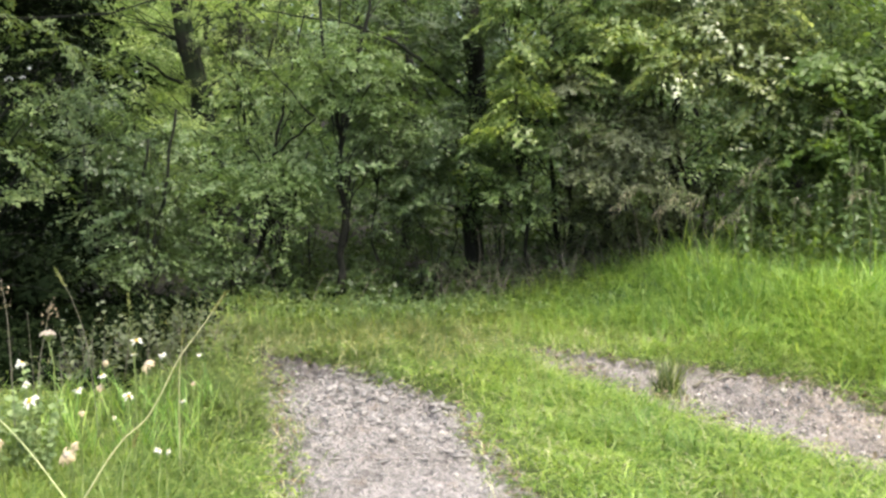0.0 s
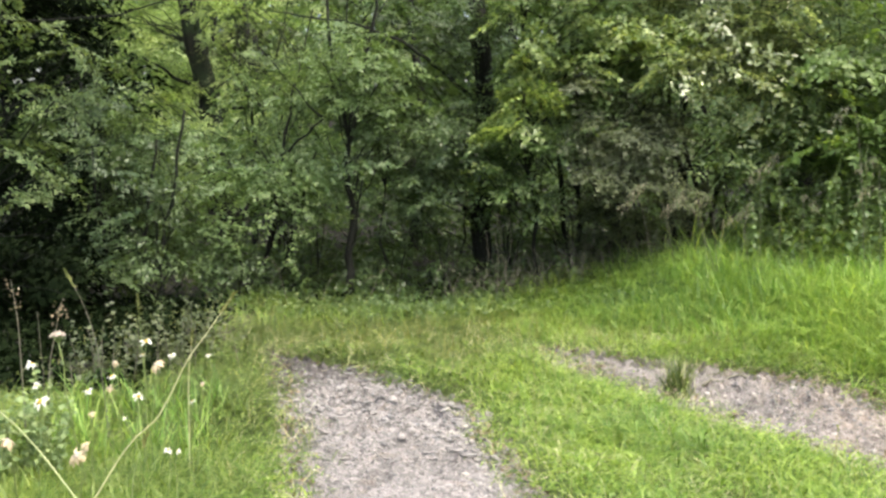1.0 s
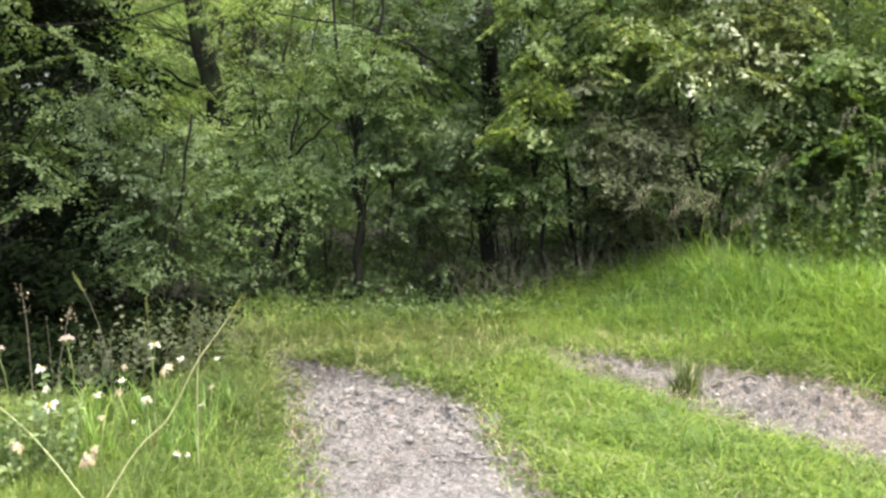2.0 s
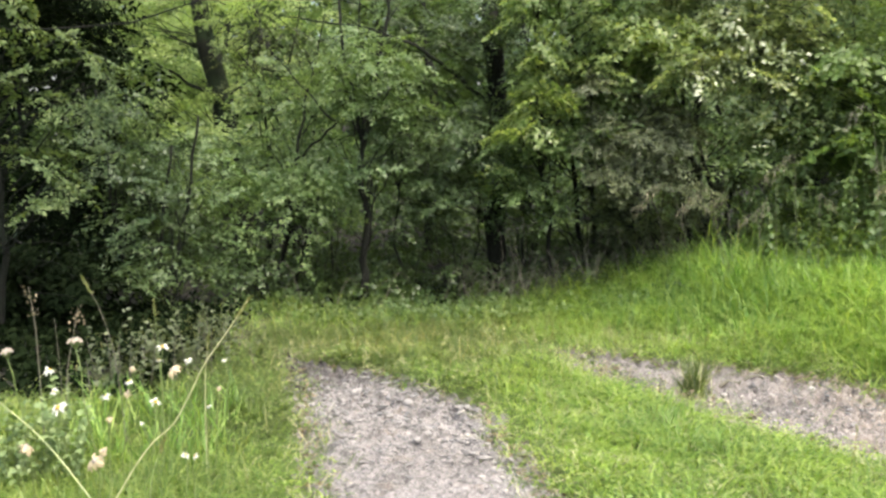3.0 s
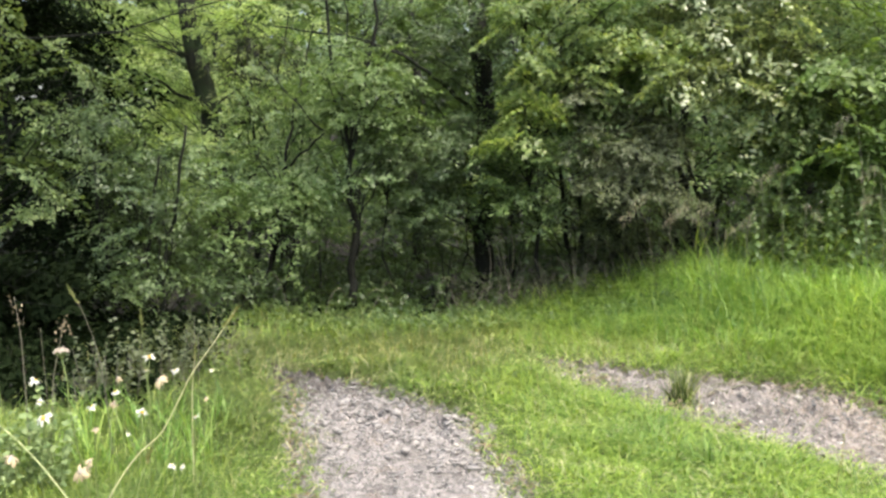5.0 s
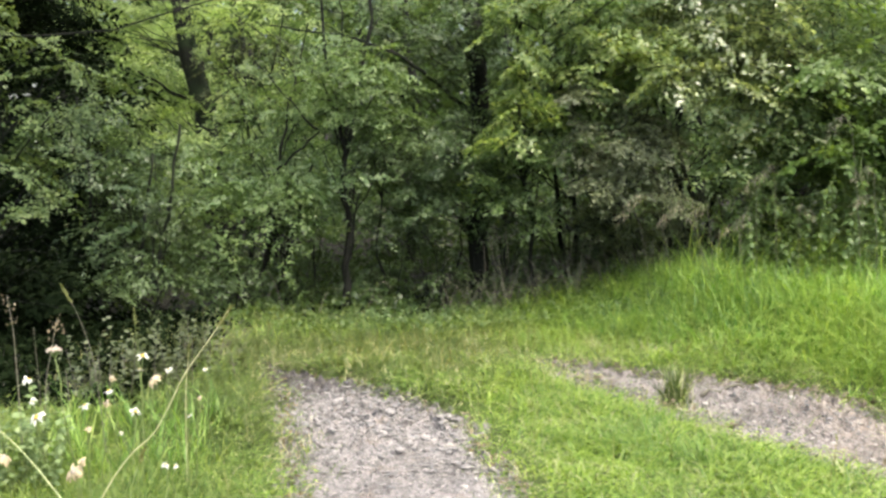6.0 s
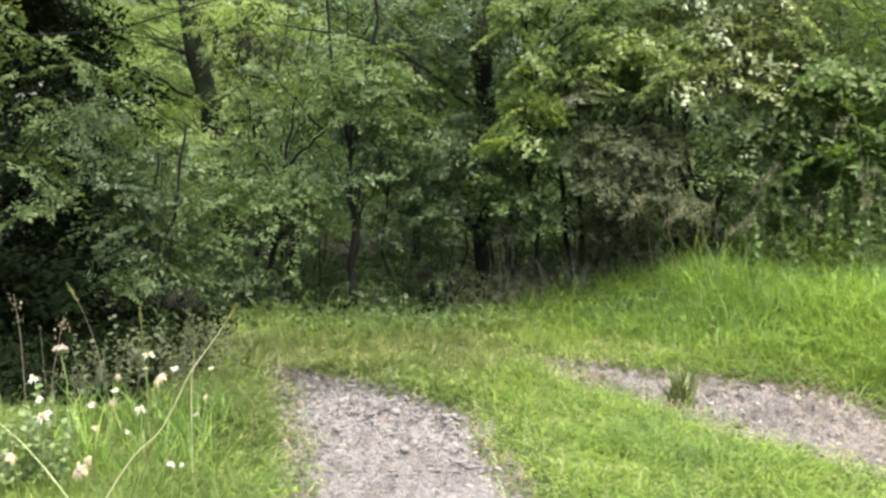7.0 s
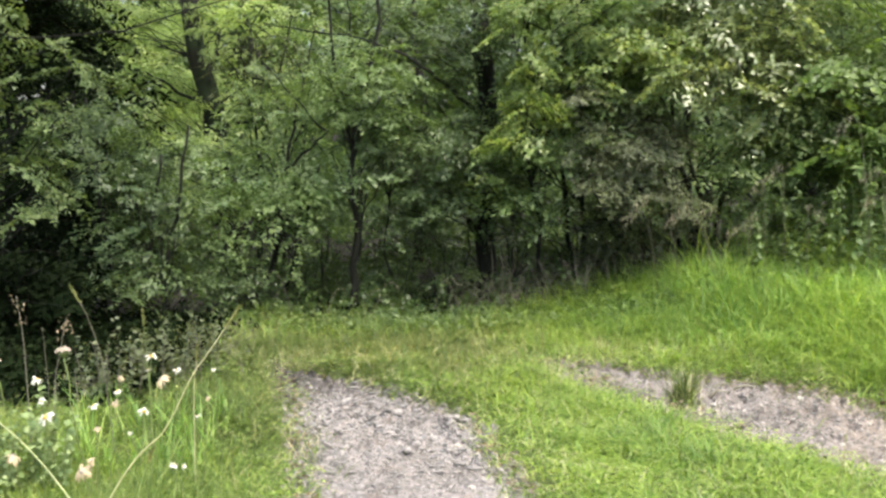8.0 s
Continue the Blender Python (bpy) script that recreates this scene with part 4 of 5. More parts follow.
x, y = scatter(116000, -3.6, -0.3, 1.6, 6.2, gg, lambda x, y: smoothstep(1.6, 2.6, y) * smoothstep(-3.6, -3.0, x) * free(x, y, 0.02) * meadow_zone(x, y))
h = 0.105 * trodden(x, y) * gg.uniform(0.5, 1.7, len(x)) * (1 + 0.3 * wave(x, y, 0.6, 25)) * (1 + 0.4 * wave(x, y, 0.16, 27))
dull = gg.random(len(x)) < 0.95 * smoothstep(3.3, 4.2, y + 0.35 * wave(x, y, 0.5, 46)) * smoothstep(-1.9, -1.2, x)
for kind_of, mat, who, what in (("meadow_grass", G_MEADOW, ~dull, "thin meadow grass among white flowers"), ("dull_grass", G_DULL_SHADED, dull, "dull olive meadow grass beside the gravel")):
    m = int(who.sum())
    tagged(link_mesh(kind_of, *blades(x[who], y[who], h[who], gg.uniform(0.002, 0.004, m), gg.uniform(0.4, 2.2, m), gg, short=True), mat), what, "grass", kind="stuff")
x, y = scatter(900, -1.65, -1.0, 3.45, 4.3, gg, lambda x, y: smoothstep(-0.2, 0.4, wave(x, y, 0.3, 48)))
tagged(link_mesh("tall_grass", *blades(x, y, gg.uniform(0.12, 0.3, len(x)), gg.uniform(0.003, 0.006, len(x)), gg.uniform(0.2, 1.2, len(x)), gg), G_TALL), "fresh upright grass between the flowers and the dark bush", "grass", kind="stuff")
x, y = scatter(8500, -2.2, 2.2, 3.0, 7.2, gg, lambda x, y: free(x, y, 0.05) * (0.12 + 0.88 * smoothstep(4.9, 5.7, y)) * (1 - tall_zone(x, y)))
h = 0.15 * gg.uniform(0.6, 1.4, len(x))
tagged(link_mesh("seeding_grass", *blades(x, y, h, gg.uniform(0.002, 0.004, len(x)), gg.uniform(0.1, 1.3, len(x)), gg), G_SEED), "brownish seeding grass stems", "grass", kind="stuff")
x, y = scatter(4600, 0.8, 4.2, 4.4, 7.6, gg, lambda x, y: free(x, y, 0.1) * tall_zone(x, y) * bank_end(x, y) * (0.15 + 0.85 * smoothstep(-1.0, 0.1, y - np.interp(x, [0.2, 1.0, 1.6, 2.4, 3.2, 5.0], [6.95, 7.3, 7.4, 7.4, 7.35, 8.0]))))
h = gg.uniform(0.24, 0.5, len(x)) * (1 + 0.2 * wave(x, y, 0.4, 36)) * (0.35 + 0.65 * smoothstep(1.0, 2.4, x))
tagged(link_mesh("long_grass", *blades(x, y, h, gg.uniform(0.002, 0.0042, len(x)), gg.uniform(0.3, 1.3, len(x)), gg), G_TALL), "long arching grass blades before the thicket", "grass", kind="stuff")
x, y = scatter(1500, 1.7, 3.6, 6.2, 7.2, gg, lambda x, y: (0.3 + 0.7 * smoothstep(2.1, 2.6, x)) * smoothstep(-0.3, 0.4, wave(x, y, 0.3, 49)) * smoothstep(-0.5, -0.1, y - 6.9 + 0.25 * (x - 2.0)))
tagged(link_mesh("long_grass", *blades(x, y, gg.uniform(0.4, 0.85, len(x)), gg.uniform(0.003, 0.006, len(x)), gg.uniform(0.2, 1.2, len(x)), gg), G_LONG), "tall pale grass growing up into the bushes", "grass", kind="stuff")
x, y = scatter(5600, 1.6, 3.8, 4.3, 6.6, gg, lambda x, y: free(x, y, 0.12) * tall_zone(x, y) * smoothstep(-0.4, 0.3, wave(x, y, 0.5, 47)) * (0.25 + 0.75 * smoothstep(2.0, 2.7, x)))
tagged(link_mesh("long_grass", *blades(x, y, gg.uniform(0.26, 0.48, len(x)), gg.uniform(0.004, 0.007, len(x)), gg.uniform(0.8, 2.2, len(x)), gg, 1.2), G_LONG), "broad arching yellow-green grass blades on the bank", "grass", kind="stuff")
x, y = scatter(520, 1.95, 2.7, 4.7, 5.3, gg, lambda x, y: smoothstep(0.0, -0.1, in_ruts(x, y)[1]) * smoothstep(-0.3, 0.2, wave(x, y, 0.25, 52)) * (0.3 + 0.7 * smoothstep(2.0, 2.2, x)))
tagged(link_mesh("long_grass", *blades(x, y, gg.uniform(0.16, 0.36, len(x)), gg.uniform(0.004, 0.007, len(x)), gg.uniform(0.8, 2.0, len(x)), gg, 1.2), G_LONG), "long grass leaning over the edge of the stony rut", "grass", kind="stuff")
x, y = scatter(4200, 0.9, 3.3, 5.6, 7.3, gg, lambda x, y: free(x, y, 0.12) * tall_zone(x, y) * bank_end(x, y) * smoothstep(5.6, 6.5, y + 0.3 * wave(x, y, 0.6, 50)))
tagged(link_mesh("long_grass", *blades(x, y, gg.uniform(0.16, 0.42, len(x)) * (0.5 + 0.5 * smoothstep(0.9, 1.9, x)), gg.uniform(0.003, 0.006, len(x)), gg.uniform(0.15, 1.1, len(x)), gg), G_COOL), "cool green upright grass on the crest of the bank", "grass", kind="stuff")
x, y = scatter(1000, -0.1, 2.1, 7.15, 7.7, gg, lambda x, y: smoothstep(-0.4, 0.3, wave(x, y, 0.3, 51)))
tagged(link_mesh("dead_stems", *blades(x, y, gg.uniform(0.15, 0.6, len(x)), gg.uniform(0.003, 0.007, len(x)), gg.uniform(0.1, 1.2, len(x)), gg), DEAD), "withered brown stems under the thicket", "dead stems", kind="stuff")
x, y = scatter(23000, -2.4, 3.2, 2.5, 6.9, gg, lambda x, y: free(x, y) * (0.25 + 0.75 * smoothstep(-0.2, 0.6, wave(x, y, 0.5, 44))) * (1 - 0.7 * tall_zone(x, y)))
h = gg.uniform(0.05, 0.13, len(x))
tagged(link_mesh("dry_grass", *blades(x, y, h, gg.uniform(0.0015, 0.003, len(x)), gg.uniform(0.8, 2.6, len(x)), gg, short=True), STRAW), "dry straw-coloured stems lying in the green grass", "grass", kind="stuff")


def on_edge(x, y):
    return np.exp(-(np.maximum(*in_ruts(x, y)) / 0.09) ** 2)


x, y = scatter(44000, -1.3, 3.0, 2.8, 5.9, gg, lambda x, y: 0.42 * on_edge(x, y) + 0.10 * smoothstep(-0.4, 0.02, np.maximum(*in_ruts(x, y))) * smoothstep(0.6, 1.2, x) * smoothstep(-0.1, 0.6, wave(x, y, 0.35, 38) + 0.5 * smoothstep(4.9, 5.6, y)))
h = gg.uniform(0.02, 0.09, len(x))
tagged(link_mesh("edge_grass", *blades(x, y, h, gg.uniform(0.002, 0.0045, len(x)), gg.uniform(0.5, 2.4, len(x)), gg, short=True), G_DULL_SHADED), "sparse grass wisps creeping over the rut edges", "grass", kind="stuff")
x, y = scatter(19000, -1.6, 1.9, 5.8, 7.7, gg, lambda x, y: np.exp(-((y - np.interp(x, [-1.6, -1.1, 0.0, 0.5, 1.2, 1.9], [5.9, 6.5, 6.75, 7.1, 7.35, 7.4])) / 0.28) ** 2) * (0.2 + 0.8 * smoothstep(-0.3, 0.5, wave(x, y, 0.35, 39))) * (0.55 + 0.45 * smoothstep(-0.2, 0.5, x)))
h = gg.uniform(0.08, 0.26, len(x)) * (1 + 0.35 * smoothstep(0.2, 0.9, x))
tagged(link_mesh("edge_grass", *blades(x, y, h, gg.uniform(0.003, 0.006, len(x)), gg.uniform(0.3, 1.5, len(x)), gg), G_SHORT), "taller wisps of grass in front of the shaded wood", "grass", kind="stuff")
# The meadow goes on round and behind the camera, thinning out to bare thatch
def round_about(x, y):
    built = smoothstep(2.0, 2.9, y) * smoothstep(9.0, 8.4, y) * smoothstep(-3.9, -3.3, x) * smoothstep(5.2, 4.6, x)
    wood = smoothstep(5.5, 7.0, y)
    return free(x, y) * (1 - built) * (1 - wood) * np.exp(-(np.hypot(x - 0.5, y + 0.5) / 5.5) ** 4) * np.where(np.hypot(x, y) < 0.3, 0.0, 1.0)


x, y = scatter(88000, -8, 9, -8, 7, gg, round_about)
h = 0.13 * trodden(x, y) * gg.uniform(0.5, 1.6, len(x)) * (1 + 0.3 * wave(x, y, 0.8, 37))
tagged(link_mesh("meadow_grass", *blades(x, y, h, gg.uniform(0.007, 0.015, len(x)), gg.uniform(0.3, 1.3, len(x)), gg, short=True), G_SHORT), "open meadow grass along the track", "grass", kind="stuff")


# ---- small plants of the verge ----
def clover():
    gc = np.random.default_rng(81)
    x, y = scatter(15000, -2.2, 2.6, 2.4, 5.6, gc, lambda x, y: free(x, y, 0.0) * smoothstep(-0.2, 0.5, wave(x, y, 0.7, 82) + 0.4 * smoothstep(0.3, 0.8, x) + 0.7 * meadow_zone(x, y)) * (1 - tall_zone(x, y)))
    n = len(x)
    z = turf_z(x, y) + gc.uniform(0.02, 0.085, n)
    a0 = gc.uniform(0, 6.28, n)
    pieces = []
    up = np.array([0, 0, 1.0]) + gc.normal(0, 0.35, (n, 3))
    for k in range(3):
        a = a0 + k * 2.094
        w = np.stack([np.cos(a), np.sin(a), gc.uniform(-0.2, 0.3, n)], 1)
        ln = gc.uniform(0.007, 0.016, n)
        pieces.append(leaves(np.stack([x, y, z], 1), w, up, ln, ln * 0.7, 0.1))
    tagged(link_mesh("clover", *join(pieces), CLOVER), "low clover and small round-leaved herbs in the grass", "clover", kind="stuff")


def rosettes():
    """Broad-leaved weeds and dry leaves along the worn edges."""
    gc = np.random.default_rng(83)
    x, y = scatter(60000, -1.2, 2.4, 2.8, 5.8, gc, lambda x, y: np.exp(-((np.maximum(*in_ruts(x, y)) + 0.0) / 0.035) ** 2))
    x, y = x[:1300], y[:1300]
    n = len(x)
    o = np.stack([x, y, turf_z(x, y) + gc.uniform(0.006, 0.03, n)], 1)
    w = np.concatenate([gc.normal(0, 1, (n, 2)), gc.uniform(-0.1, 0.5, (n, 1))], 1)
    up = np.array([0, 0, 1.0]) + gc.normal(0, 0.4, (n, 3))
    ln = gc.uniform(0.014, 0.036, n)
    half = n // 9
    tagged(link_mesh("verge_weeds", *leaves(o[:half], w[:half], up[:half], ln[:half], ln[:half] * 0.6), L_FERN), "small broad-leaved weeds along the rut edges", "weeds", kind="stuff")
    tagged(link_mesh("leaf_litter", *leaves(o[half:], w[half:], up[half:], ln[half:], ln[half:] * 0.55), LITTER), "dry brown leaves and stalks at the rut edges", "leaf litter", kind="stuff")


clover()
rosettes()


def part(name, v, t, mat, parent, label="", smooth=True):
    return link_mesh(name, v, t, mat, parent, label, smooth)


canes()


def dome(r, h, n=10, rings=3):
    """A low dome, open below."""
    v, t = [], []
    for i in range(rings):
        a = i / rings * math.pi / 2
        for k in range(n):
            b = k / n * 2 * math.pi
            v.append((r * math.cos(a) * math.cos(b), r * math.cos(a) * math.sin(b), h * math.sin(a)))
    v.append((0, 0, h))
    for i in range(rings - 1):
        for k in range(n):
            d = (k + 1) % n
            t += [(i * n + k, i * n + d, (i + 1) * n + d), (i * n + k, (i + 1) * n + d, (i + 1) * n + k)]
    for k in range(n):
        t.append(((rings - 1) * n + k, (rings - 1) * n + (k + 1) % n, rings * n))
    return np.array(v), np.array(t)


def petal_mesh(mat, length, width, droop):
    v = [(0.1, -0.2, 0), (0.1, 0.2, 0), (0.5, -0.5, 0.1), (0.5, 0.5, 0.1), (0.85, -0.42, 0.02), (0.85, 0.42, 0.02), (1.0, 0, -0.04)]
    v = np.array([(a * length, b * width, c * length - droop * length * a * a) for a, b, c in v])
    ob = link_mesh("petal", v, np.array([(0, 2, 3), (0, 3, 1), (2, 4, 5), (2, 5, 3), (4, 6, 5)]), mat)
    me = ob.data
    bpy.data.objects.remove(ob)
    return me


gd = np.random.default_rng(91)
PETALS = {"fresh": petal_mesh(PETAL, 0.024, 0.008, 0.1), "faded": petal_mesh(PETAL_OLD, 0.024, 0.009, 0.7)}


def daisy(head, size, state="fresh", tilt=35, turn=0.0, petals=14):
    """An ox-eye daisy: stem, disc and petals."""
    hx, hy, hz = head
    bx, by = hx + gd.uniform(-0.06, 0.06), hy + gd.uniform(-0.05, 0.08)
    bz = float(ground_z(np.array(bx), np.array(by)))
    top = new("daisy")
    top.location = (bx, by, bz)
    tagged(top, "white ox-eye daisy with yellow centre on a thin stem" if state == "fresh" else "withered daisy with drooping cream petals", "flower", "daisies in the meadow")
    end = (hx - bx, hy - by, hz - bz)
    path, rad = bent((0, 0, -0.02), end, 0.0022, 0.0016, 9, 0.05, g=gd)
    part("stem", *tube(path, rad, 5), STEM, top)
    k = 1.28 * size / 0.055
    disc = part("flower_head", *dome(0.0068 * k, 0.005 * k), DISC if state == "fresh" else UMBEL, top, "domed yellow centre" if state == "fresh" else "browned flower centre")
    disc.matrix_basis = pose(*end, tilt + gd.uniform(-15, 15), gd.uniform(-28, 28), turn)
    gone = gd.uniform(0, 360)   # some petals are lost on one side
    for i in range(petals):
        if state == "fresh" and gd.random() < (0.45 if abs((i * 360 / petals - gone) % 360 - 40) < 45 else 0.06):
            continue
        p = new("petal", PETALS[state])
        p.parent = disc
        p.matrix_basis = pose(0, 0, 0, gd.uniform(-22, 22), gd.uniform(-14, 34), i * 360 / petals + gd.uniform(-8, 8)) @ Matrix.Scale(k * gd.uniform(0.7, 1.05), 4)


for head, size, state, tilt in (((-1.344, 3.0, 0.427), 0.062, "fresh", 34),
                                ((-1.500, 3.3, 0.479), 0.048, "fresh", -4),
                                ((-1.086, 3.3, 0.559), 0.054, "fresh", 4),
                                ((-1.134, 3.4, 0.486), 0.032, "fresh", 2),
                                ((-1.025, 3.2, 0.499), 0.050, "faded", 24),
                                ((-1.027, 3.4, 0.484), 0.030, "fresh", 20),
                                ((-1.242, 3.15, 0.423), 0.040, "fresh", 12),
                                ((-1.178, 3.2, 0.459), 0.036, "fresh", 22),
                                ((-1.186, 3.2, 0.418), 0.030, "faded", 40),
                                ((-1.089, 3.2, 0.387), 0.048, "fresh", 6),
                                ((-0.930, 3.3, 0.340), 0.026, "fresh", 15),
                                ((-0.919, 3.5, 0.461), 0.022, "fresh", 25),
                                ((-1.314, 2.7, 0.398), 0.052, "faded", 5),
                                ((-1.111, 2.7, 0.351), 0.060, "faded", 40),
                                ((-1.082, 2.7, 0.382), 0.026, "faded", 30),
                                ((-0.869, 2.8, 0.331), 0.030, "fresh", 10),
                                ((-0.840, 2.8, 0.329), 0.022, "fresh", 30),
                                ((-1.277, 3.5, 0.435), 0.034, "faded", 20),
                                ((-0.892, 3.3, 0.408), 0.024, "faded", 30),
                                ((-1.177, 3.0, 0.389), 0.024, "faded", 35),
                                ((-1.444, 3.2, 0.427), 0.030, "fresh", 30),
                                ((-1.071, 3.0, 0.371), 0.018, "fresh", 35)):
    daisy(head, size, state, tilt)


def yarrow(head, size):
    """A yarrow gone to seed: stem, branchlets and a flat cluster."""
    hx, hy, hz = head
    bx, by = hx + 0.07, hy + 0.03
    bz = float(ground_z(np.array(bx), np.array(by)))
    top = new("yarrow")
    top.location = (bx, by, bz)
    tagged(top, "fading yarrow with a pinkish white flower cluster", "flower")
    end = np.array((hx - bx, hy - by, hz - bz))
    path, rad = bent((0, 0, -0.02), end - [0, 0, 0.03], 0.0028, 0.002, 9, 0.03, g=gd)
    part("stem", *tube(path, rad, 6), STEM, top)
    knob = dome(0.0048, 0.006, 7, 2)
    bits, arms = [], []
    for i in range(26):
        a, r = i * 2.4, size * 0.5 * math.sqrt(i / 26)
        p = end + [r * math.cos(a), r * math.sin(a), 0.75 * math.sqrt(max(0.0, size * size * 0.25 - r * r)) - 0.012 + gd.uniform(-0.003, 0.003)]
        bits.append((knob[0] * gd.uniform(0.7, 1.2) + p, knob[1]))
        arms.append(tube(np.linspace(end - [0, 0, 0.03], p, 3), [0.0012, 0.001, 0.0008], 3))
    part("flower_cluster", *join(bits), UMBEL, top, "flat pinkish white cluster")
    part("branchwork", *join(arms), STEM, top)["kind"] = "stuff"


yarrow((-1.315, 3.1, 0.629), 0.046)
yarrow((-1.599, 3.2, 0.574), 0.040)


def stalk(label, points, r0, seeds="spike", mat=STRAW, seed_len=0.09, g=gd, name="grass_stalk", group=""):
    """A tall dry stalk through the given places, with its seed head."""
    pts = np.array(points, float)
    bz = float(ground_z(pts[0, :1], pts[0, 1:2])[0])
    pts[0, 2] = bz - 0.02
    base = np.array([pts[0, 0], pts[0, 1], bz])
    u = np.linspace(0, len(pts) - 1, 6 * len(pts))
    path = np.stack([np.interp(u, np.arange(len(pts)), pts[:, k]) for k in range(3)], 1)
    for _ in range(4):
        path[1:-1] = (path[:-2] + 2 * path[1:-1] + path[2:]) / 4
    top = new(name)
    top.location = base
    tagged(top, label, "grass stalk" if name == "grass_stalk" else "dead stalk", group)
    path = path - base
    part("stem", *tube(path, np.linspace(r0, r0 * 0.45, len(path)), 5), mat, top)
    tip, way = path[-1], unit(path[-1] - path[-3])
    if seeds == "spike":
        n = 34
        uu = np.linspace(-seed_len, 0.012, n)
        o = tip + way * uu[:, None]
        w = way + g.normal(0, 0.28, (n, 3))
        part("seed_head", *leaves(o, w, g.normal(0, 1, (n, 3)), np.full(n, 0.016), np.full(n, 0.0055), 0.0), G_SEED, top, "narrow dry seed spike")["kind"] = "stuff"
    elif seeds == "plume":
        n = 36
        uu = g.uniform(-seed_len, 0.0, n)
        o = tip + way * uu[:, None] + g.normal(0, 0.014, (n, 3)) + np.array([0, 0, -0.018]) * g.random((n, 1)) * 2
        w = way * 0.5 + g.normal(0, 0.35, (n, 3)) + [0, 0, -0.9]
        part("seed_head", *leaves(o, w, g.normal(0, 1, (n, 3)), g.uniform(0.02, 0.055, n), np.full(n, 0.0038), 0.1), PLUME, top, "drooping brownish plume")["kind"] = "stuff"
    elif seeds == "knots":
        n = 22
        o = tip + way * g.uniform(-seed_len, 0, n)[:, None] + g.normal(0, 0.012, (n, 3))
        part("seed_head", *leaves(o, g.normal(0, 1, (n, 3)), g.normal(0, 1, (n, 3)), g.uniform(0.012, 0.02, n), g.uniform(0.008, 0.014, n), 0.1), LITTER, top, "loose reddish brown seeds")["kind"] = "stuff"


PALE = plain("pale_stalk", (0.26, 0.30, 0.13), (0.40, 0.43, 0.22), 30, 0.6)
stalk("long straw-coloured grass stalk, kinked halfway, leaning over the flowers", [(-1.12, 2.56, 0), (-1.039, 2.55, 0.227), (-0.989, 2.55, 0.301), (-0.933, 2.55, 0.391), (-0.882, 2.55, 0.456), (-0.82, 2.55, 0.505), (-0.775, 2.55, 0.583), (-0.728, 2.55, 0.677), (-0.662, 2.55, 0.762), (-0.599, 2.55, 0.851)], 0.0027, "spike", seed_len=0.06)
stalk("short pale grass stalk with two seeds", [(-0.93, 2.6, 0), (-0.90, 2.56, 0.33), (-0.875, 2.55, 0.40), (-0.855, 2.55, 0.45)], 0.0012, "spike", PALE, 0.03)
stalk("pale green stalk lying slantwise over the grass", [(-0.95, 2.53, 0), (-1.023, 2.55, 0.227), (-1.14, 2.55, 0.401), (-1.214, 2.55, 0.492), (-1.334, 2.55, 0.599)], 0.0030, "none", PALE)
stalk("reddish brown sorrel stalk before the dark bush", [(-1.65, 3.55, 0), (-1.654, 3.55, 0.444), (-1.657, 3.55, 0.60), (-1.673, 3.55, 0.743)], 0.0026, "knots", DEAD, 0.12)
stalk("reddish brown sorrel stalk before the dark bush", [(-1.58, 3.55, 0), (-1.545, 3.55, 0.421), (-1.516, 3.55, 0.532), (-1.489, 3.55, 0.652)], 0.0026, "knots", DEAD, 0.07)
stalk("bent brown grass stalk before the dark bush", [(-1.32, 3.55, 0), (-1.352, 3.55, 0.463), (-1.378, 3.55, 0.574), (-1.411, 3.55, 0.673), (-1.458, 3.55, 0.766)], 0.0018, "spike", DEAD, 0.06)
stalk("thin brown grass stalk before the dark bush", [(-1.62, 3.65, 0), (-1.615, 3.65, 0.35), (-1.625, 3.65, 0.6)], 0.0016, "none", DEAD, 0.1)
stalk("thin upright grass stalk beside the daisies", [(-1.19, 3.6, 0), (-1.20, 3.6, 0.4), (-1.21, 3.6, 0.66)], 0.002, "spike", STEM, 0.05)
stalk("short grass stalk beside the daisies", [(-0.98, 3.4, 0), (-0.97, 3.4, 0.4), (-0.95, 3.4, 0.565)], 0.002, "spike", STRAW, 0.05)
for k, (bx, tx, tz) in enumerate(((0.31, 0.26, 0.56), (0.33, 0.31, 0.58), (0.39, 0.36, 0.62), (0.41, 0.43, 0.66), (1.0, 1.08, 0.55))):
    stalk("bleached dead stalk standing at the wood edge", [(bx + 0.12 * (k % 3 - 1), 7.0 + 0.06 * k, 0), ((bx + tx) / 2 + 0.04 * (k % 2), 7.1, tz * 0.6), (tx, 7.1, tz), (tx - 0.03, 7.08, tz + 0.005)], 0.0017, "none", DEAD, name="dead_stalk", group="dead stalks at the wood edge")
gp = np.random.default_rng(95)
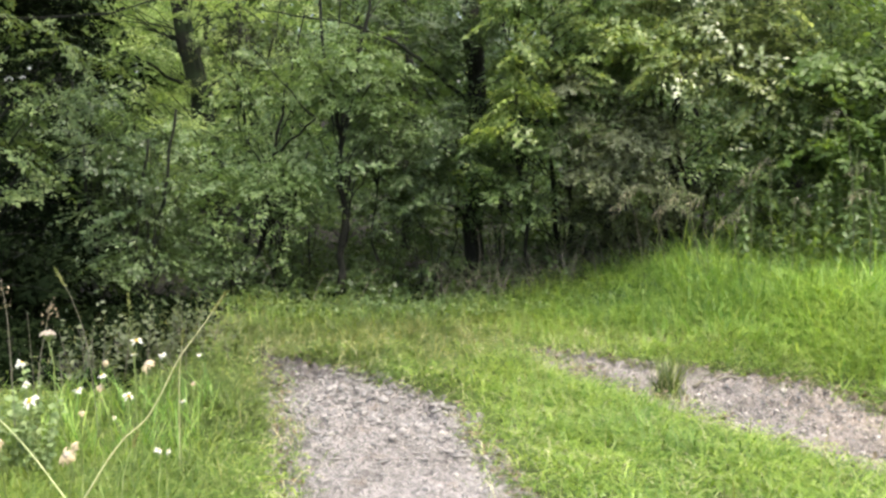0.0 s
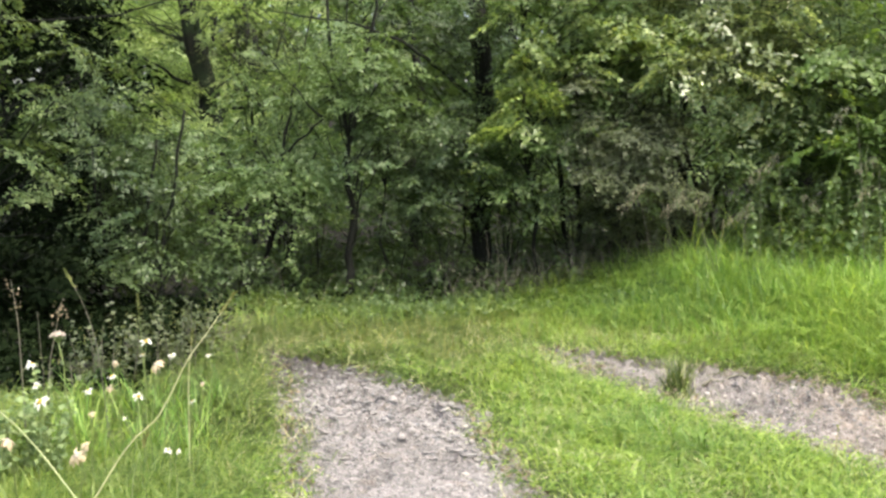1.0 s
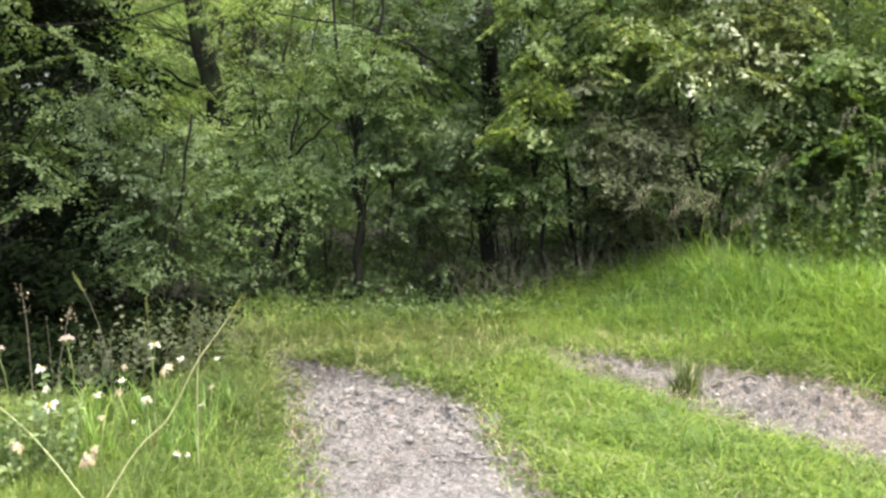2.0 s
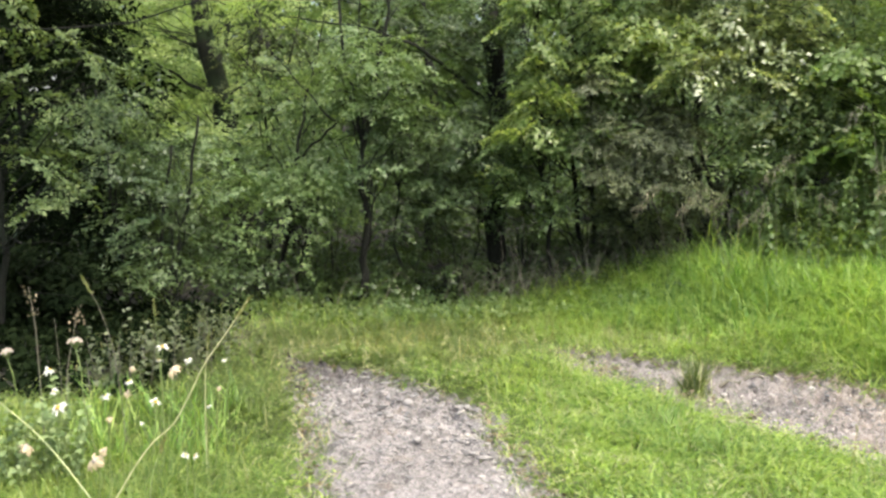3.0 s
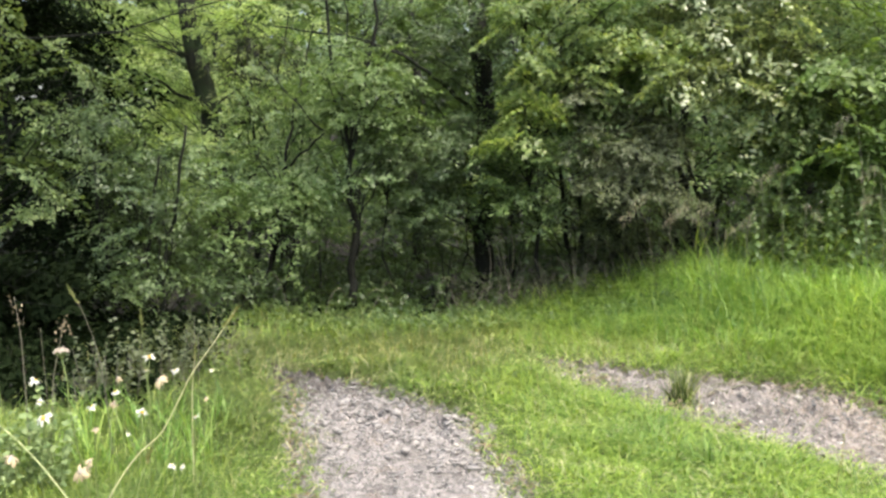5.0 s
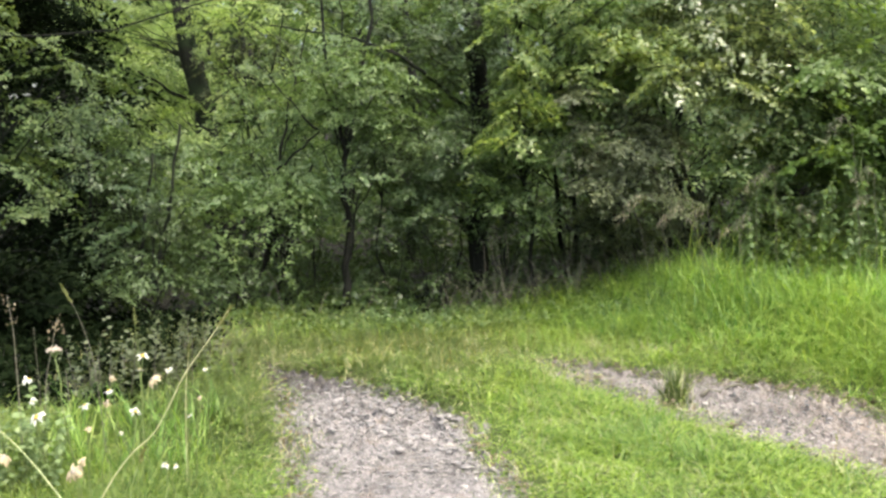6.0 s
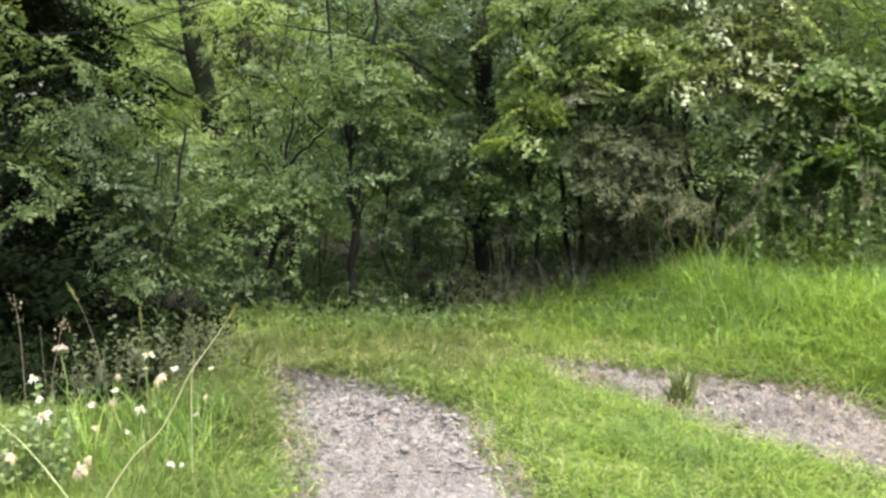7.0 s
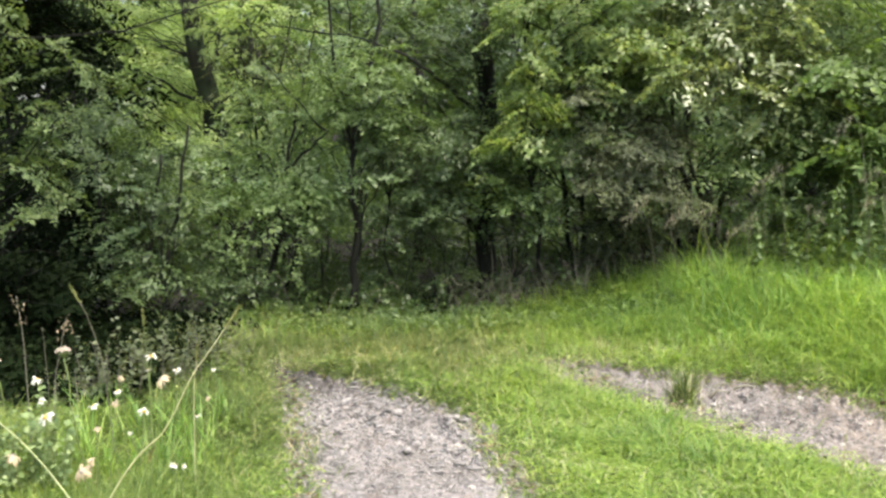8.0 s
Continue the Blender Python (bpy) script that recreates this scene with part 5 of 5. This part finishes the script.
for bx, by, tx, tz, side in ((1.86, 6.45, 1.50, 0.79, -1), (1.80, 6.5, 1.60, 0.88, -1), (1.84, 6.45, 1.72, 0.84, -1), (1.95, 6.4, 2.02, 0.80, -1), (2.1, 6.4, 2.06, 1.02, -1), (2.05, 6.4, 1.9, 0.72, -1), (2.2, 6.3, 2.14, 1.12, -1), (1.6, 6.6, 1.33, 0.92, -1),
                             (1.46, 6.7, 1.26, 0.8, -1), (2.6, 5.9, 2.42, 1.42, -1), (2.65, 5.8, 2.56, 1.12, -1), (2.75, 5.7, 2.5, 0.95, -1), (2.3, 6.2, 2.3, 0.86, 1)):
    stalk("tall arching grass stalk with a drooping plume", [(bx, by, 0), (bx + (tx - bx) * 0.25, by, tz * 0.56), (bx + (tx - bx) * 0.6, by, tz * 0.98), (tx, by, tz), (tx + side * 0.08, by - 0.02, tz - 0.06)], 0.0018, "plume", DEAD, 0.13, gp, group="arching grass stalks on the bank")


def nettle(x, y, height, k):
    """An upright herb with leaves in pairs."""
    gn = np.random.default_rng(400 + k)
    bz = float(ground_z(np.array(x), np.array(y)))
    top = new("nettle")
    top.location = (x, y, bz)
    tagged(top, "upright nettle-like herb with paired toothed leaves", "herb", "tall herbs on the bank")
    path, rad = bent((0, 0, -0.02), (gn.uniform(-0.12, 0.12), gn.uniform(-0.1, 0.05), height), 0.004, 0.002, 9, 0.04, g=gn)
    part("stem", *tube(path, rad, 5), STEM, top)
    n = 40
    u = np.sort(gn.uniform(0.15, 1, n))
    o = np.stack([np.interp(u, np.linspace(0, 1, 9), path[:, i]) for i in range(3)], 1)
    a = np.arange(n) * 1.57 + gn.normal(0, 0.3, n)
    w = np.stack([np.cos(a), np.sin(a), gn.uniform(-0.5, 0.2, n)], 1)
    ln = 0.085 * (1.15 - u * 0.6) * gn.uniform(0.7, 1.2, n)
    part("foliage", *leaves(o, w, np.array([0, 0, 1.0]) + gn.normal(0, 0.3, (n, 3)), ln, ln * 0.5, 0.25), L_FERN if k % 2 else L_GREEN, top, smooth=False)["kind"] = "stuff"


gn0 = np.random.default_rng(97)
for k in range(56):
    x = gn0.uniform(2.05, 3.5)
    nettle(x, 6.5 + gn0.uniform(-0.2, 0.5) - 0.25 * (x - 2.3), gn0.uniform(0.4, 0.85) + 0.3 * (x > 2.6), k)


def herb(x, y, k):
    """A pale bushy herb."""
    gh = np.random.default_rng(450 + k)
    bz = float(ground_z(np.array(x), np.array(y)))
    top = new("herb")
    top.location = (x, y, bz)
    tagged(top, "pale green bushy herb with small soft leaves", "herb", "pale herbs by the daisies")
    ls, ss = [], []
    for i in range(6):
        a = gh.uniform(0, 6.28)
        tip = np.array([math.cos(a) * 0.09, math.sin(a) * 0.09, gh.uniform(0.2, 0.37)])
        path, rad = bent((0, 0, -0.01), tip, 0.0025, 0.0012, 7, 0.05, g=gh)
        part("stem", *tube(path, rad, 4), STEM, top)
        n = 26
        u = gh.uniform(0.2, 1, n)
        o = np.stack([np.interp(u, np.linspace(0, 1, 7), path[:, j]) for j in range(3)], 1)
        w = gh.normal(0, 1, (n, 3)) * [1, 1, 0.3]
        ln = gh.uniform(0.015, 0.036, n)
        ls.append(leaves(o, w, np.array([0, 0, 1.0]) + gh.normal(0, 0.4, (n, 3)), ln, ln * 0.65, 0.2))
    part("foliage", *join(ls), HERB, top, smooth=False)["kind"] = "stuff"


def dry_weeds():
    """Withered brownish herbs where the meadow meets the dark bush."""
    gw = np.random.default_rng(470)
    n = 120
    x = gw.normal(-1.55, 0.16, n)
    y = np.interp(x, [-2.0, -1.75, -1.3], [4.2, 4.4, 5.2]) + gw.normal(0, 0.16, n)
    o = np.stack([x, y, ground_z(x, y)], 1)
    w = np.concatenate([gw.normal(0, 0.2, (n, 2)), np.ones((n, 1))], 1)
    a, b = sprays(o, w, gw.uniform(0.15, 0.45, n), 12, 0.036, 0.6, 0.1, 0.6, gw)
    tagged(link_mesh("dry_weeds", *a, L_DULL), "withered brownish weeds before the dark bush", "weeds", kind="stuff")
    tagged(link_mesh("dry_weed_stems", *b, DEAD), "thin brown stems of withered weeds", "weeds", kind="stuff")


dry_weeds()
for k, (x, y) in enumerate(((-1.56, 3.3), (-1.50, 3.45), (-1.62, 3.5), (-1.45, 3.3), (-1.60, 3.2), (-1.70, 3.35))):
    herb(x, y, k)


def tuft():
    """The clump of grass that stands in the stony rut: dark blades, some of them dried."""
    gt = np.random.default_rng(99)
    n = 230
    x, y = 1.125 + gt.normal(0, 0.028, n), 4.66 + gt.normal(0, 0.03, n)
    top = link_mesh("grass_tuft", *blades(x, y, gt.uniform(0.09, 0.26, n), gt.uniform(0.004, 0.008, n), gt.uniform(0.1, 0.9, n), gt), G_TUFT)
    tagged(top, "dark clump of grass standing in the stony rut", "grass")
    n = 26
    x, y = 1.12 + gt.normal(0, 0.04, n), 4.63 + gt.normal(0, 0.025, n)
    part("dry_blades", *blades(x, y, gt.uniform(0.10, 0.24, n), gt.uniform(0.003, 0.006, n), gt.uniform(0.1, 0.8, n), gt), STRAW, top, "bleached dry blades", False)["kind"] = "stuff"
    for (p, q, r) in (((1.31, 4.84, -0.03), (1.66, 4.93, 0.01), 0.011), ((1.86, 4.78, -0.03), (2.08, 4.74, -0.015), 0.010), ((1.62, 5.03, -0.01), (1.84, 4.99, 0.0), 0.005)):
        path, rad = bent(p, q, r, r * 0.5, 8, 0.06, g=gt)
        path[:, 2] = rut_z(path[:, 0], path[:, 1]) + r * 0.8
        tagged(link_mesh("stick", *tube(path, rad, 5), DEAD, smooth=True), "short weathered stick lying on the gravel", "stick", "sticks on the gravel")
    n = 420
    x, y = scatter(60000, 0.75, 2.4, 4.3, 5.6, gt, lambda x, y: np.exp(-((in_ruts(x, y)[1] - 0.03) / 0.05) ** 2))
    up = y > np.interp(x, [0.75, 1.2, 2.4], [5.0, 4.95, 4.55])
    x, y = x[up][:n], y[up][:n]
    o = np.stack([x, y, turf_z(x, y) + 0.006], 1)
    w = np.concatenate([gt.normal(0, 1, (len(x), 2)) * [1, 0.45], gt.uniform(-0.05, 0.25, (len(x), 1))], 1)
    ln = gt.uniform(0.04, 0.12, len(x))
    tagged(link_mesh("dead_grass", *leaves(o, w, np.tile([0, 0, 1.0], (len(x), 1)), ln, np.full(len(x), 0.005), 0.05), LITTER), "flattened dead grass along the stony rut", "grass", kind="stuff")


tuft()


# ---- stones of the ruts ----
def stone_shape(g):
    f = (1 + 5 ** 0.5) / 2
    v = np.array([(-1, f, 0), (1, f, 0), (-1, -f, 0), (1, -f, 0), (0, -1, f), (0, 1, f), (0, -1, -f), (0, 1, -f), (f, 0, -1), (f, 0, 1), (-f, 0, -1), (-f, 0, 1)]) / 1.9
    t = np.array([(0, 11, 5), (0, 5, 1), (0, 1, 7), (0, 7, 10), (0, 10, 11), (1, 5, 9), (5, 11, 4), (11, 10, 2), (10, 7, 6), (7, 1, 8),
                  (3, 9, 4), (3, 4, 2), (3, 2, 6), (3, 6, 8), (3, 8, 9), (4, 9, 5), (2, 4, 11), (6, 2, 10), (8, 6, 7), (9, 8, 1)])
    return v * g.uniform(0.7, 1.2, (12, 1)) * [1, g.uniform(0.6, 0.9), g.uniform(0.35, 0.6)], t


def stones():
    gs = np.random.default_rng(101)
    x, y = scatter(60000, -1.1, 3.0, 2.9, 5.8, gs, lambda x, y: smoothstep(-0.03, 0.03, np.maximum(*in_ruts(x, y))) * (0.35 + 0.65 * smoothstep(-0.2, 0.5, wave(x, y, 0.5, 102) + 1.0 * smoothstep(3.7, 4.5, y) - 0.45)) * (1 - 0.75 * smoothstep(4.75, 5.05, y)))
    bits = []
    shapes = [stone_shape(gs) for _ in range(8)]
    n = min(len(x), 3600)
    for i in range(n):
        v, t = shapes[i % 8]
        a, r = gs.uniform(0, 6.28), 0.005 + (0.008 if y[i] < 4.0 or x[i] > 0.4 else 0.017) * gs.random() ** 2.0
        c, sn = math.cos(a) * r, math.sin(a) * r
        w = np.stack([v[:, 0] * c - v[:, 1] * sn, v[:, 0] * sn + v[:, 1] * c, v[:, 2] * r], 1)
        bits.append((w + [x[i], y[i], float(rut_z(x[i], y[i])) + r * 0.2], t))
    tagged(link_mesh("gravel", *join(bits), STONE), "loose grey gravel in the ruts", "gravel", kind="stuff")
    meshes, pale = [], []
    for mat, kept in ((STONE, meshes), (STONE_PALE, pale)):
        for v, t in shapes:
            ob = link_mesh("stone", v, t, mat)
            kept.append(ob.data)
            bpy.data.objects.remove(ob)
    x, y = x[n:], y[n:]
    k = min(len(x), 280)
    l, r = in_ruts(x[:k], y[:k])
    for i in range(k):
        ob = new("stone", (pale if r[i] > l[i] and i % 2 else meshes)[i % 8])
        ob.parent = rut_left if l[i] > r[i] else rut_right
        rad = 0.011 + (0.022 if l[i] > r[i] and y[i] > 3.9 else 0.013) * gs.random() ** 2.2
        ob.matrix_basis = pose(x[i], y[i], float(rut_z(x[i], y[i])) + rad * 0.1, gs.uniform(-12, 12), gs.uniform(-12, 12), gs.uniform(0, 360)) @ Matrix.Scale(rad, 4)
    # pale stones pushed aside along the edge, and flat crusts broken out of the far half
    for i in range(120):
        if i < 50:
            py = gs.uniform(3.0, 4.4)
            px, rad, flat = float(np.interp(py, RIGHT_YB, LEFT_B)) - abs(gs.normal(0, 0.09)) - 0.01, gs.uniform(0.010, 0.024), 1.0
        else:
            py = gs.uniform(3.95, 4.9)
            lo, hi = float(np.interp(py, LEFT_Y, LEFT_A)), float(np.interp(py, RIGHT_YB, LEFT_B))
            px, rad, flat = lo + (hi - lo) * gs.uniform(0.08, 0.95), gs.uniform(0.011, 0.024), gs.uniform(0.45, 0.8)
        ob = new("stone", (pale if i < 50 else meshes)[i % 8])
        ob.parent = rut_left
        ob.matrix_basis = pose(px, py, float(rut_z(px, py)) + rad * 0.12, gs.uniform(-10, 10), gs.uniform(-10, 10), gs.uniform(-35, 35)) @ Matrix.Diagonal((rad, rad * 0.8, rad * flat, 1))


def crusts():
    """Flat lumps of trodden gravel, broken loose, their near edge lifted."""
    gc = np.random.default_rng(111)
    shapes = []
    for _ in range(6):
        v, t = stone_shape(gc)
        ob = link_mesh("clod", v * [1.5, 0.8, 0.5], t, STONE)
        shapes.append(ob.data)
        bpy.data.objects.remove(ob)
    for i in range(130):
        py = gc.uniform(3.65, 4.95)
        lo, hi = float(np.interp(py, LEFT_Y, LEFT_A)), float(np.interp(py, RIGHT_YB, LEFT_B))
        px, rad = lo + (hi - lo) * gc.uniform(0.1, 0.97), 0.011 + 0.021 * gc.random() ** 1.6
        ob = new("clod", shapes[i % 6])
        ob.parent = rut_left
        ob.matrix_basis = pose(px, py, float(rut_z(px, py)) + rad * 0.28, gc.uniform(-30, -8), gc.uniform(-9, 9), gc.uniform(-28, 28)) @ Matrix.Scale(rad, 4)


stones()
crusts()


def motions():
    """Nothing in the place moves by itself; the air is still."""


motions()
